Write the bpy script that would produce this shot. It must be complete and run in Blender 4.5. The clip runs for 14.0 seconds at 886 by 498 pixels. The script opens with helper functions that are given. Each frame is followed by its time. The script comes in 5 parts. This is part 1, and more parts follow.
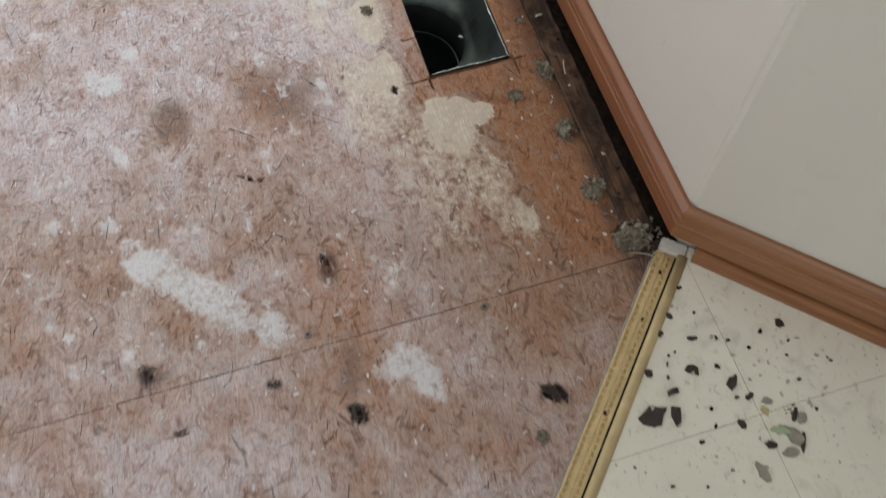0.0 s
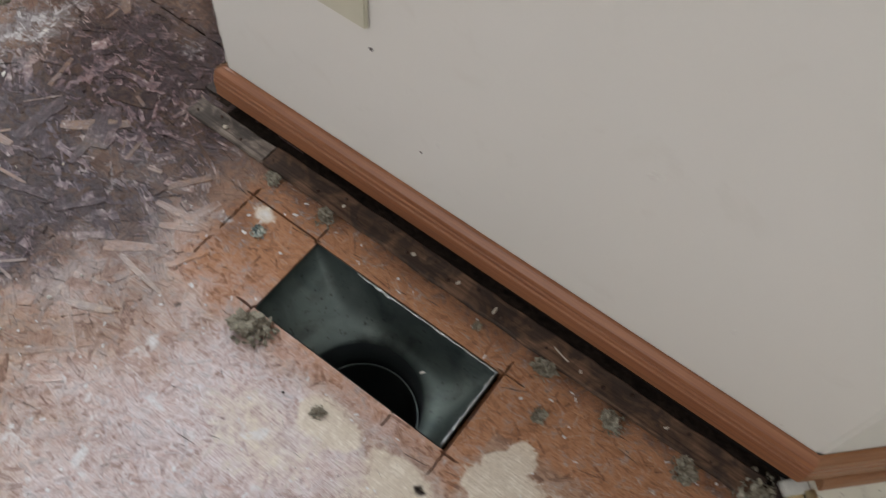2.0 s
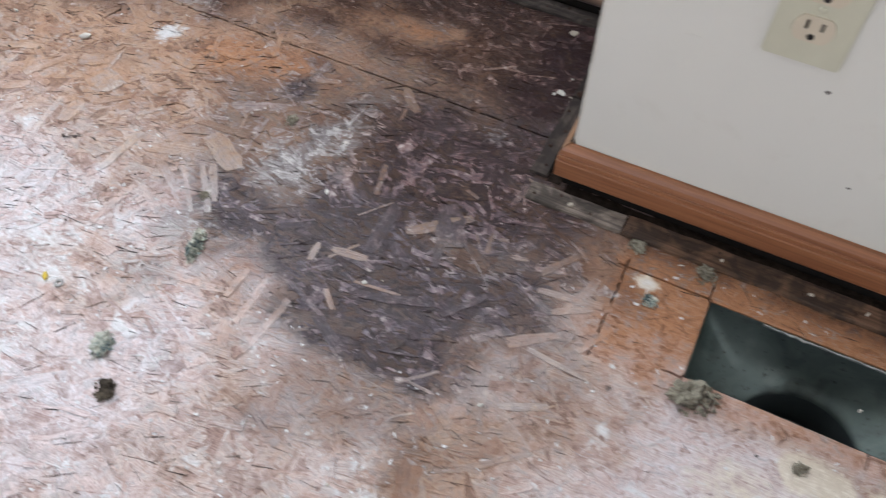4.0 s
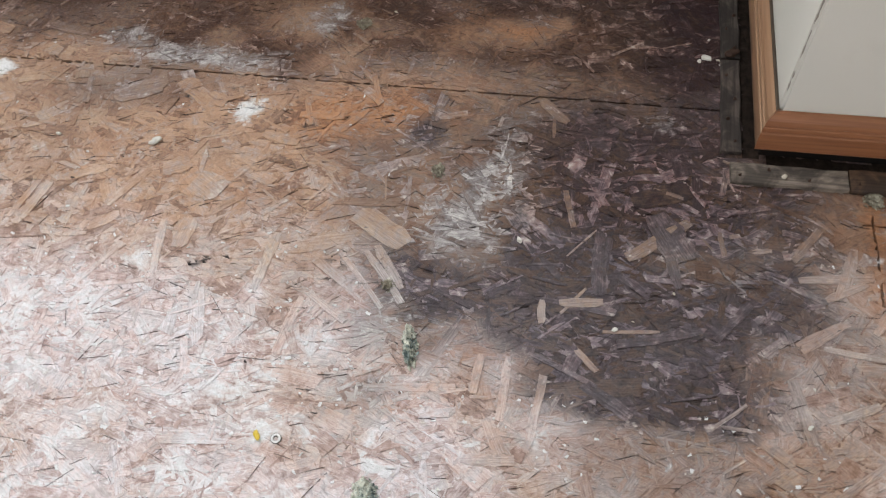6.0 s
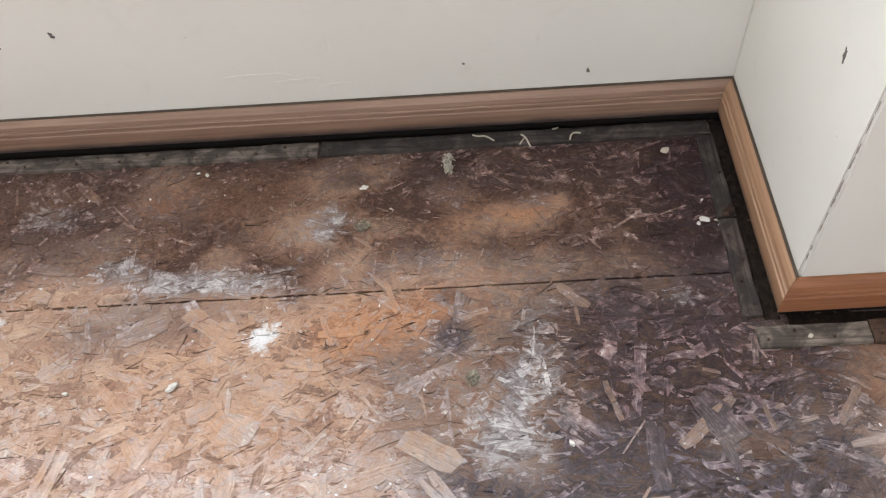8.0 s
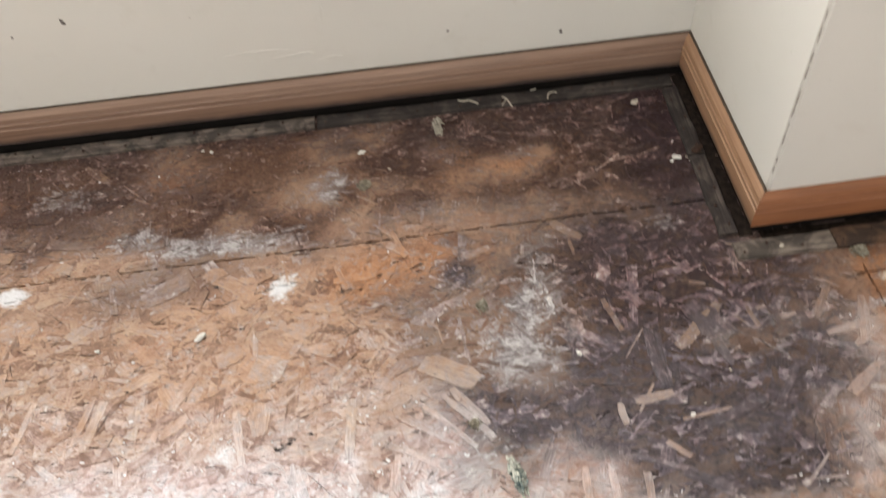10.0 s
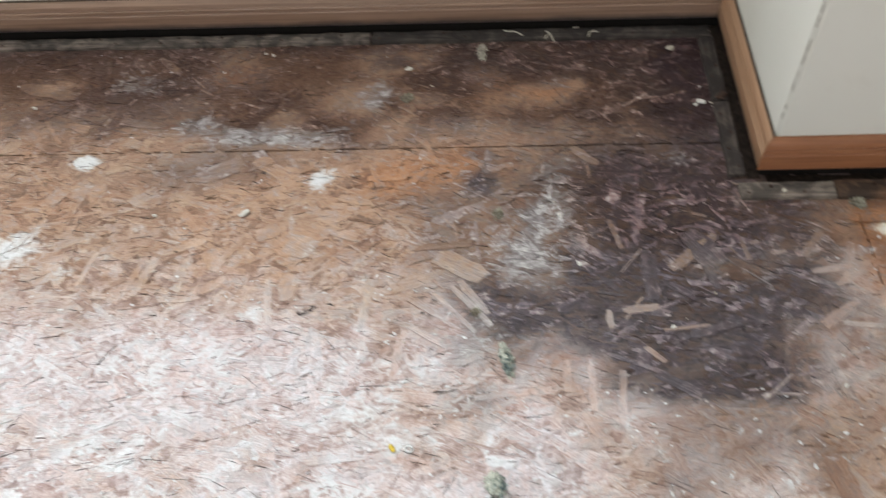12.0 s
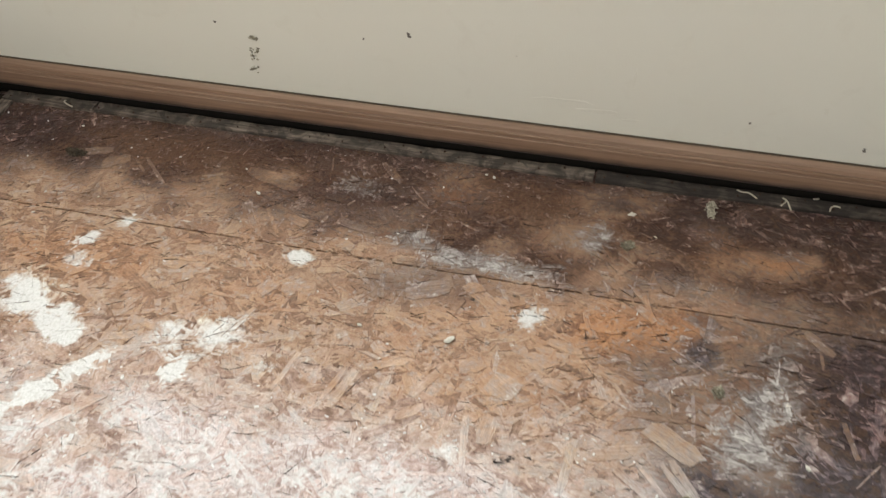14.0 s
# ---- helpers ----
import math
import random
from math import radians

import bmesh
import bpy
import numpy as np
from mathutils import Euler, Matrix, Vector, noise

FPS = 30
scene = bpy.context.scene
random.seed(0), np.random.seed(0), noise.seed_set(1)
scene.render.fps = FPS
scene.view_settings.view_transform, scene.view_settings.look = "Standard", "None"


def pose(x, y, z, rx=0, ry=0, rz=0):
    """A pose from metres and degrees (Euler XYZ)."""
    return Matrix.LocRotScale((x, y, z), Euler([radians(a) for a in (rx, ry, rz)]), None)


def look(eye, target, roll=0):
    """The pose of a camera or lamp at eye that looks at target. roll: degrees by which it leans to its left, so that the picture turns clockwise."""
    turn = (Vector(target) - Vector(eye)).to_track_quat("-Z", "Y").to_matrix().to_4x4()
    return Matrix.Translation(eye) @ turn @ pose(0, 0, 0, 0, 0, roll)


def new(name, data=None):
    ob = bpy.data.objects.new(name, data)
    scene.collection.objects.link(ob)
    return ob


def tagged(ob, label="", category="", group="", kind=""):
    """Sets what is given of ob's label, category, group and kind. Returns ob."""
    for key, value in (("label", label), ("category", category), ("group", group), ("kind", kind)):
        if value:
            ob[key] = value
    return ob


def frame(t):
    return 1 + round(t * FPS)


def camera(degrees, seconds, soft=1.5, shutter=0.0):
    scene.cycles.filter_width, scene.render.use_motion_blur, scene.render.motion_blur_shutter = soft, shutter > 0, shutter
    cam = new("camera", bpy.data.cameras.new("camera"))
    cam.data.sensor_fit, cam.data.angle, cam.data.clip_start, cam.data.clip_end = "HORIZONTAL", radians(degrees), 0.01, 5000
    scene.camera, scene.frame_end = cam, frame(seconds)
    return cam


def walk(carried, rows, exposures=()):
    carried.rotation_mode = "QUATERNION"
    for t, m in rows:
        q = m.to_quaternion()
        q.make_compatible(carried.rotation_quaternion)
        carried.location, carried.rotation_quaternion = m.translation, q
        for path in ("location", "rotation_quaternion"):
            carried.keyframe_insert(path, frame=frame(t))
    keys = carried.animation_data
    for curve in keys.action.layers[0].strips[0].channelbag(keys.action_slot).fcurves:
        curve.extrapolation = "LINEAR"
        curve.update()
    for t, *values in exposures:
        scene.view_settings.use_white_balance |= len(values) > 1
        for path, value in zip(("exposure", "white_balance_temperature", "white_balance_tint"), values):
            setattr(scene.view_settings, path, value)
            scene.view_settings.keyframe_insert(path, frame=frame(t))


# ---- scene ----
PATH = [
    (0, (1.059, -0.349, 0.794), (0.2, -0.1, -0.995), -0.8),
    (0.5, (0.926, -0.314, 0.784), (0.075, -0.069, -1.009), -4.4),
    (1, (0.784, -0.376, 0.834), (0.093, 0.176, -0.96), 5.4),
    (1.5, (0.685, -0.449, 0.825), (0.088, 0.322, -0.921), 5.6),
    (2, (0.559, -0.398, 0.81), (0.044, 0.446, -0.928), 6.2),
    (2.5, (0.451, -0.463, 0.82), (-0.075, 0.384, -0.913), 4.2),
    (3, (0.372, -0.564, 0.834), (-0.124, 0.426, -0.832), -4.8),
    (3.5, (0.287, -0.638, 0.814), (-0.169, 0.419, -0.822), -0.8),
    (4, (0.142, -0.641, 0.779), (-0.344, 0.387, -0.867), 1.1),
    (4.2, (0.076, -0.608, 0.782), (-0.43, 0.392, -0.875), -1.1),
    (6.3, (-0.223, -0.61, 0.728), (-0.473, 0.43, -0.961), -8.1),
    (6.5, (-0.239, -0.537, 0.734), (-0.477, 0.51, -0.953), -8.8),
    (7, (-0.293, -0.42, 0.74), (-0.507, 0.638, -0.944), -8.8),
    (7.5, (-0.282, -0.44, 0.785), (-0.438, 0.692, -0.856), -7.0),
    (7.7, (-0.296, -0.462, 0.798), (-0.422, 0.696, -0.827), -7.4),
    (9.8, (-0.414, -0.591, 0.863), (-0.396, 0.669, -0.691), -3.9),
    (10, (-0.394, -0.622, 0.812), (-0.371, 0.631, -0.746), -6.4),
    (10.5, (-0.387, -0.672, 0.783), (-0.376, 0.439, -0.88), -8.0),
    (11, (-0.324, -0.704, 0.818), (-0.288, 0.416, -0.839), -4.7),
    (11.5, (-0.299, -0.767, 0.837), (-0.335, 0.365, -0.811), -4.1),
    (12, (-0.35, -0.741, 0.843), (-0.474, 0.446, -0.762), -5.4),
    (12.5, (-0.436, -0.733, 0.859), (-0.758, 0.504, -0.68), -5.8),
    (13, (-0.445, -0.754, 0.865), (-0.835, 0.502, -0.642), -5.5),
    (13.5, (-0.451, -0.75, 0.883), (-0.864, 0.538, -0.591), -5.0),
    (14, (-0.485, -0.673, 0.863), (-0.896, 0.63, -0.597), -4.1),
]
cam = camera(56.0, 14.0, soft=1.2, shutter=0.35)
walk(cam, [(t, look(e, g, r)) for t, e, g, r in PATH],
     exposures=[(0, -0.39, 6400, 11), (1.5, -0.39, 6400, 11), (2.5, -0.47, 6300, 12), (3, -0.38, 6250, 12), (3.5, -0.23, 6080, 11), (4.2, -0.2, 6020, 11), (6.3, -0.33, 6520, 9), (6.6, -0.21, 6550, 9), (7.0, 0.07, 6520, 11), (7.5, 0.11, 6350, 11), (9.8, 0.01, 6750, 11), (10.1, -0.06, 6870, 11), (10.5, -0.39, 6620, 9), (11, -0.28, 6500, 6), (12, -0.22, 6350, 6), (13, -0.26, 6640, 5), (14, -0.21, 6950, 5)])

# ---- light ----
world = bpy.data.worlds.new("sky")
scene.world = world
world.use_nodes = True
sky = world.node_tree.nodes.new("ShaderNodeTexSky")
sky.sky_type, sky.sun_disc = "NISHITA", False
sky.sun_elevation, sky.sun_rotation = radians(35), radians(20)
world.node_tree.links.new(sky.outputs[0], world.node_tree.nodes["Background"].inputs[0])
world.node_tree.nodes["Background"].inputs[1].default_value = 0.10
scene.view_settings.exposure = 0.0


def lamp_area(name, eye, target, w, h, watts, colour):
    d = bpy.data.lights.new(name, "AREA")
    d.shape, d.size, d.size_y, d.energy, d.color = "RECTANGLE", w, h, watts, colour
    ob = new(name, d)
    ob.matrix_world = look(eye, target)
    return ob


# north window's daylight, then two added fill lamps in unseen south and east openings
lamp_area("window_daylight", (-0.98, 0.375, 1.45), (-0.98, -1.0, 0.85), 1.12, 1.15, 59, (0.92, 0.96, 1.0))
# added fill for the south-facing walls; no known door behind it
lamp_area("patio_fill", (-0.5, -3.74, 1.1), (-0.5, 0.0, 1.0), 2.0, 2.0, 38, (0.99, 0.985, 0.98))
lamp_area("kitchen_fill", (2.64, -1.0, 1.5), (1.0, -0.4, 0.9), 1.2, 1.0, 15, (1.0, 0.99, 0.96))

# ---- materials ----


class Mat:
    """A node material with short helpers."""

    def __init__(self, name, rough=0.6, metal=0.0, spec=0.5):
        self.m = bpy.data.materials.new(name)
        self.m.use_nodes = True
        self.t = self.m.node_tree
        self.b = self.t.nodes["Principled BSDF"]
        self.b.inputs["Roughness"].default_value = rough
        self.b.inputs["Metallic"].default_value = metal
        self.b.inputs["Specular IOR Level"].default_value = spec
        self.co = self.t.nodes.new("ShaderNodeTexCoord").outputs["Object"]

    def node(self, kind, **sets):
        n = self.t.nodes.new(kind)
        for k, v in sets.items():
            n.inputs[k.replace("_", " ")].default_value = v
        return n

    def link(self, a, b):
        self.t.links.new(a, b)

    def scaled(self, sx, sy, sz, rz=0.0):
        n = self.t.nodes.new("ShaderNodeMapping")
        n.inputs["Scale"].default_value = (sx, sy, sz)
        n.inputs["Rotation"].default_value = (0, 0, rz)
        self.link(self.co, n.inputs["Vector"])
        return n.outputs[0]

    def noise(self, scale, detail=4, vec=None, rough=0.6, distort=0.0):
        n = self.node("ShaderNodeTexNoise", Scale=scale, Detail=detail, Roughness=rough, Distortion=distort)
        self.link(vec or self.co, n.inputs["Vector"])
        return n.outputs["Fac"]

    def ramp(self, fac, stops):
        n = self.t.nodes.new("ShaderNodeValToRGB")
        while len(n.color_ramp.elements) < len(stops):
            n.color_ramp.elements.new(0.5)
        for e, (p, c) in zip(n.color_ramp.elements, stops):
            e.position, e.color = p, (*c, 1)
        self.link(fac, n.inputs[0])
        return n.outputs[0]

    def val(self, fac, a, b, lo=0.0, hi=1.0):
        n = self.t.nodes.new("ShaderNodeMapRange")
        for i, v in enumerate((a, b, lo, hi)):
            n.inputs[i + 1].default_value = v
        self.link(fac, n.inputs[0])
        return n.outputs[0]

    def math(self, op, a, b):
        n = self.t.nodes.new("ShaderNodeMath")
        n.operation = op
        for i, v in enumerate((a, b)):
            if isinstance(v, (int, float)):
                n.inputs[i].default_value = v
            else:
                self.link(v, n.inputs[i])
        return n.outputs[0]

    def mix(self, fac, a, b, mode="MIX"):
        n = self.t.nodes.new("ShaderNodeMix")
        n.data_type, n.blend_type = "RGBA", mode
        for sock, v in ((n.inputs[0], fac), (n.inputs[6], a), (n.inputs[7], b)):
            if isinstance(v, (int, float)):
                sock.default_value = v
            elif isinstance(v, tuple):
                sock.default_value = (*v, 1)
            else:
                self.link(v, sock)
        return n.outputs[2]

    def attr(self, name):
        n = self.t.nodes.new("ShaderNodeAttribute")
        n.attribute_name = name
        return n.outputs["Fac"]

    def island(self):
        return self.t.nodes.new("ShaderNodeNewGeometry").outputs["Random Per Island"]

    def rnd(self):
        return self.t.nodes.new("ShaderNodeObjectInfo").outputs["Random"]

    def colour(self, c):
        self.link(c, self.b.inputs["Base Color"])
        return self

    def rough(self, r):
        self.link(r, self.b.inputs["Roughness"])
        return self

    def bump(self, h, dist=0.001, strength=1.0):
        n = self.node("ShaderNodeBump", Strength=strength, Distance=dist)
        self.link(h, n.inputs["Height"])
        self.link(n.outputs[0], self.b.inputs["Normal"])
        return self


def osb_material(name, strands):
    m = Mat(name, 0.5, 0, 0.5)
    fine, small = m.noise(300, 5), m.noise(130, 5, distort=0.5)
    mid = m.noise(45, 5, distort=0.6)
    big = m.noise(9, 4)
    if strands:
        pick = m.attr("pick")
        v = m.t.nodes.new("ShaderNodeCombineXYZ")
        m.link(m.attr("grain_u"), v.inputs[0])
        m.link(m.attr("grain_v"), v.inputs[1])
        m.link(m.math("MULTIPLY", pick, 37.0), v.inputs[2])
        grain = m.noise(1, 4, v.outputs[0], 0.65)
        hue = m.math("FRACT", m.math("MULTIPLY", pick, 53.7), 0.0)
    else:
        pick = m.noise(110, 3, m.scaled(0.35, 1.0, 1.0, 0.3))
        grain = m.noise(1, 4, m.scaled(45, 620, 100, 0.2), 0.65)
        hue = m.noise(38, 2)
    wobble = m.math("ADD", m.math("MULTIPLY", m.math("SUBTRACT", grain, 0.5), 0.95), m.math("MULTIPLY", m.math("SUBTRACT", small, 0.5), 0.75))
    wobble = m.math("ADD", wobble, m.math("MULTIPLY", m.math("SUBTRACT", mid, 0.5), 0.55))
    # tone: most strands sit near the middle, few are very light or dark
    tone = m.math("ADD", m.math("ADD", m.math("MULTIPLY", m.math("SUBTRACT", pick, 0.5), 0.78), 0.5), wobble)
    soft_tone = m.math("ADD", m.math("ADD", m.math("MULTIPLY", m.math("SUBTRACT", pick, 0.5), 0.46), 0.5), m.math("MULTIPLY", wobble, 1.1))

    split_tone = m.math("ADD", m.math("ADD", m.math("MULTIPLY", m.math("SUBTRACT", pick, 0.5), 0.95), 0.5), wobble)
    patchy = m.noise(22, 4, distort=0.8)

    def edge(attribute, a, b, soft=0.16):
        t = m.math("ADD", m.attr(attribute), m.math("ADD", m.math("MULTIPLY", m.math("SUBTRACT", small, 0.5), a), m.math("MULTIPLY", m.math("SUBTRACT", pick, 0.5), b)))
        t = m.math("ADD", t, m.math("MULTIPLY", m.math("SUBTRACT", mid, 0.5), 0.7 * a))
        return m.val(t, 0.5 - soft, 0.5 + soft)

    wood = m.ramp(tone, [(0.02, (0.15, 0.085, 0.058)), (0.32, (0.32, 0.198, 0.135)), (0.6, (0.46, 0.318, 0.218)), (0.95, (0.62, 0.48, 0.36))])
    wood = m.mix(m.val(hue, 0.2, 0.8, 0.0, 0.75), wood, m.mix(1.0, wood, (0.93, 0.86, 0.84), "MULTIPLY"))
    wood = m.mix(m.val(patchy, 0.40, 0.66, 0.0, 0.65), wood, m.mix(1.0, wood, (0.70, 0.61, 0.56), "MULTIPLY"))
    wood = m.mix(m.val(mid, 0.38, 0.7, 0.0, 0.4), wood, m.mix(1.0, wood, (0.70, 0.56, 0.50), "MULTIPLY"))
    ochre = m.ramp(tone, [(0.02, (0.17, 0.070, 0.033)), (0.4, (0.36, 0.170, 0.084)), (0.7, (0.46, 0.238, 0.124)), (1.0, (0.58, 0.35, 0.205))])
    c = m.mix(edge("ochre", 0.9, 0.45, 0.36), wood, ochre)
    # rubbed film: strands lavender grey with sky reflection painted in, others beige or pink
    palec = m.ramp(soft_tone, [(0.06, (0.33, 0.245, 0.23)), (0.30, (0.51, 0.42, 0.41)), (0.56, (0.68, 0.625, 0.63)), (0.82, (0.84, 0.83, 0.86))])
    palec = m.mix(m.val(hue, 0.30, 0.85, 0.0, 0.8), palec, m.mix(1.0, palec, (1.02, 0.91, 0.86), "MULTIPLY"))
    cool = palec
    palec = m.mix(m.val(patchy, 0.44, 0.68, 0.0, 0.75), palec, m.mix(1.0, palec, (0.80, 0.68, 0.62), "MULTIPLY"))
    # cool lift on the palest film paints in bluish window sheen
    palec = m.mix(m.val(m.attr("pale"), 0.55, 0.95, 0.0, 0.7), palec, m.mix(1.0, cool, (1.05, 1.08, 1.14), "MULTIPLY"))
    palec = m.mix(m.val(mid, 0.58, 0.72, 0.0, 0.7), palec, (0.76, 0.76, 0.80))
    c = m.mix(m.math("MULTIPLY", edge("pale", 0.75, 0.3, 0.50), 0.92), c, palec)
    brown = m.ramp(tone, [(0.05, (0.030, 0.014, 0.010)), (0.45, (0.064, 0.032, 0.022)), (0.75, (0.116, 0.063, 0.042)), (1.0, (0.25, 0.155, 0.105))])
    c = m.mix(m.math("MULTIPLY", edge("brown", 1.5, 0.8, 0.38), 0.93), c, brown)
    mold = m.ramp(split_tone, [(0.05, (0.012, 0.010, 0.011)), (0.42, (0.032, 0.027, 0.032)), (0.68, (0.074, 0.064, 0.071)), (0.98, (0.24, 0.21, 0.215))])
    mold = m.mix(m.val(mid, 0.40, 0.64, 0.0, 0.65), mold, m.mix(1.0, mold, (1.45, 1.10, 0.94), "MULTIPLY"))
    mold = m.mix(m.val(m.attr("brown"), 0.25, 0.75, 0.0, 0.85), mold, m.mix(1.0, mold, (1.22, 1.0, 0.84), "MULTIPLY"))
    mold = m.mix(m.val(m.attr("mold"), 0.80, 1.0), mold, m.mix(1.0, mold, (0.66, 0.62, 0.74), "MULTIPLY"))
    c = m.mix(m.math("MULTIPLY", edge("mold", 1.0, 0.7, 0.46), 0.96), c, mold)
    # dry grey crust left by the damp
    crust = m.ramp(soft_tone, [(0.15, (0.075, 0.062, 0.062)), (0.42, (0.20, 0.175, 0.175)), (0.62, (0.33, 0.30, 0.295)), (0.9, (0.54, 0.51, 0.50))])
    c = m.mix(edge("crust", 1.1, 0.40, 0.34), c, crust)
    c = m.mix(m.math("MULTIPLY", edge("cream", 1.15, 0.35, 0.22), 0.93), c, m.ramp(wobble, [(0.0, (0.62, 0.545, 0.44)), (0.25, (0.77, 0.71, 0.61))]))
    c = m.mix(m.math("MULTIPLY", edge("white", 0.75, 0.12, 0.17), 0.93), c, m.ramp(fine, [(0.3, (0.54, 0.535, 0.53)), (0.6, (0.74, 0.745, 0.76))]))
    c = m.mix(edge("hole", 0.6, 0.0, 0.26), c, (0.024, 0.013, 0.010))
    # fine dirt in the grain
    c = m.mix(m.val(fine, 0.54, 0.72, 0.0, 0.30), c, m.mix(1.0, c, (0.54, 0.47, 0.44), "MULTIPLY"))
    c = m.mix(m.val(m.noise(620, 2), 0.67, 0.72, 0.0, 0.45), c, (0.10, 0.07, 0.06))
    m.colour(c)
    m.rough(m.math("ADD", m.val(big, 0.3, 0.7, 0.33, 0.47), m.math("MULTIPLY", m.attr("brown"), 0.12)))
    matt = m.math("MAXIMUM", m.math("MULTIPLY", m.attr("mold"), 0.35), m.math("MAXIMUM", m.attr("brown"), m.math("MULTIPLY", m.attr("ochre"), 0.7)))
    m.link(m.val(matt, 0.2, 0.9, 0.5, 0.10), m.b.inputs["Specular IOR Level"])
    m.bump(m.math("ADD", m.math("MULTIPLY", grain, 0.7), m.math("ADD", m.math("MULTIPLY", fine, 0.3), m.math("ADD", small, m.math("MULTIPLY", mid, 1.6)))), 0.0022, 0.85)
    return m.m


M_OSB = osb_material("osb_board", False)
M_STRAND = osb_material("osb_strand", True)


def paint_material(name, base):
    m = Mat(name, 0.55, 0, 0.35)
    big, mid = m.noise(2.2, 4), m.noise(17, 5, distort=0.5)
    c = m.mix(m.val(big, 0.3, 0.75, 0, 0.5), base, tuple(v * k for v, k in zip(base, (0.94, 0.92, 0.88))))
    c = m.mix(m.val(mid, 0.60, 0.78, 0, 0.22), c, tuple(v * k for v, k in zip(base, (0.74, 0.70, 0.64))))
    c = m.mix(m.val(m.noise(55, 2), 0.76, 0.80, 0, 0.6), c, (0.40, 0.37, 0.34))
    m.colour(c).bump(m.math("ADD", m.noise(420, 2), m.math("MULTIPLY", m.noise(30, 3), 0.5)), 0.0005, 0.5)
    return m.m


M_WALL = paint_material("cream_wall_paint", (0.69, 0.676, 0.632))
M_CEIL = paint_material("ceiling_paint", (0.80, 0.80, 0.78))


def oak_material(name, lo, hi, dirt):
    m = Mat(name, 0.38, 0, 0.5)
    g = m.noise(1, 6, m.scaled(5, 240, 240), 0.6, 0.4)
    broad = m.noise(1, 3, m.scaled(2.5, 60, 60))
    c = m.ramp(g, [(0.25, lo), (0.5, tuple((a + b) / 2 for a, b in zip(lo, hi))), (0.75, hi)])
    c = m.mix(m.val(broad, 0.35, 0.7, 0, 0.5), c, m.mix(1.0, c, (0.62, 0.52, 0.45), "MULTIPLY"))
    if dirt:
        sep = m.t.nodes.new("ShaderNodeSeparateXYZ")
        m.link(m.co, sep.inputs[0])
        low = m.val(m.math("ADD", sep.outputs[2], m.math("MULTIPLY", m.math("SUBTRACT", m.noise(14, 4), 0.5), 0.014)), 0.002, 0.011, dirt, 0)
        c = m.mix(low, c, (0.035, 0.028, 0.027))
    m.colour(c).rough(m.val(g, 0.2, 0.8, 0.30, 0.48)).bump(g, 0.0004, 0.6)
    return m.m


M_OAK = oak_material("stained_oak", (0.18, 0.066, 0.031), (0.385, 0.168, 0.078), 0.0)
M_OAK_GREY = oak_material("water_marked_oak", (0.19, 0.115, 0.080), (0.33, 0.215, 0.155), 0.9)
M_OAK_MID = oak_material("golden_oak", (0.18, 0.070, 0.027), (0.38, 0.178, 0.074), 0.0)
M_OAK_TAN = oak_material("light_oak", (0.25, 0.138, 0.080), (0.43, 0.262, 0.158), 0.75)


def tack_material(name, lo, hi):
    m = Mat(name, 0.75, 0, 0.2)
    g = m.noise(1, 5, m.scaled(18, 260, 260))
    blot = m.noise(30, 4, distort=0.8)
    c = m.ramp(g, [(0.3, lo), (0.7, hi)])
    c = m.mix(m.val(blot, 0.45, 0.62, 0.75, 0), c, (0.020, 0.017, 0.016))
    m.colour(c).bump(g, 0.0006)
    return m.m


M_TACK = tack_material("rotten_tack_wood", (0.06, 0.047, 0.040), (0.24, 0.195, 0.165))
M_TACK_BROWN = tack_material("damp_tack_wood", (0.055, 0.030, 0.019), (0.20, 0.118, 0.075))
M_TACK_GREY = tack_material("weathered_tack_wood", (0.09, 0.072, 0.061), (0.31, 0.255, 0.21))
M_TACK_DIM = tack_material("damp_grey_tack_wood", (0.040, 0.031, 0.027), (0.135, 0.106, 0.092))
M_TACK_BLACK = tack_material("black_mouldy_wood", (0.024, 0.020, 0.018), (0.105, 0.085, 0.075))


def simple(name, base, rough=0.6, metal=0.0, vary=0.25, scale=60, bump=0.0004):
    m = Mat(name, rough, metal, 0.1 if rough > 0.8 else 0.5)
    n = m.noise(scale, 4, distort=0.4)
    m.colour(m.mix(m.val(n, 0.3, 0.75, 0, 1), base, tuple(v * (1 - vary) for v in base))).bump(n, bump)
    return m.m


M_METAL = Mat("galvanised_duct", 0.33, 1.0)
_n = M_METAL.noise(14, 5, distort=1.2)
_d = M_METAL.noise(24, 6, distort=0.4)
_c = M_METAL.ramp(_n, [(0.3, (0.10, 0.13, 0.125)), (0.6, (0.185, 0.222, 0.21)), (0.8, (0.28, 0.32, 0.30))])
_c = M_METAL.mix(M_METAL.val(_d, 0.52, 0.70, 0, 0.45), _c, (0.050, 0.045, 0.036))
M_METAL.colour(M_METAL.mix(M_METAL.val(M_METAL.noise(160, 3), 0.62, 0.72, 0, 0.7), _c, (0.04, 0.036, 0.03))).rough(M_METAL.val(_n, 0.3, 0.7, 0.5, 0.68))
M_METAL.bump(M_METAL.noise(40, 3), 0.0005)
M_METAL = M_METAL.m
M_PIPE = simple("black_duct_pipe", (0.045, 0.054, 0.056), 0.4, 0.0)
M_RIM = simple("duct_rim", (0.15, 0.175, 0.175), 0.42, 1.0)
M_LIP = simple("bare_cut_sheet", (0.52, 0.55, 0.54), 0.4, 0.8, 0.6, 150)
M_BRASS = simple("gold_anodised_aluminium", (0.76, 0.62, 0.36), 0.38, 0.85, 0.25, 90)
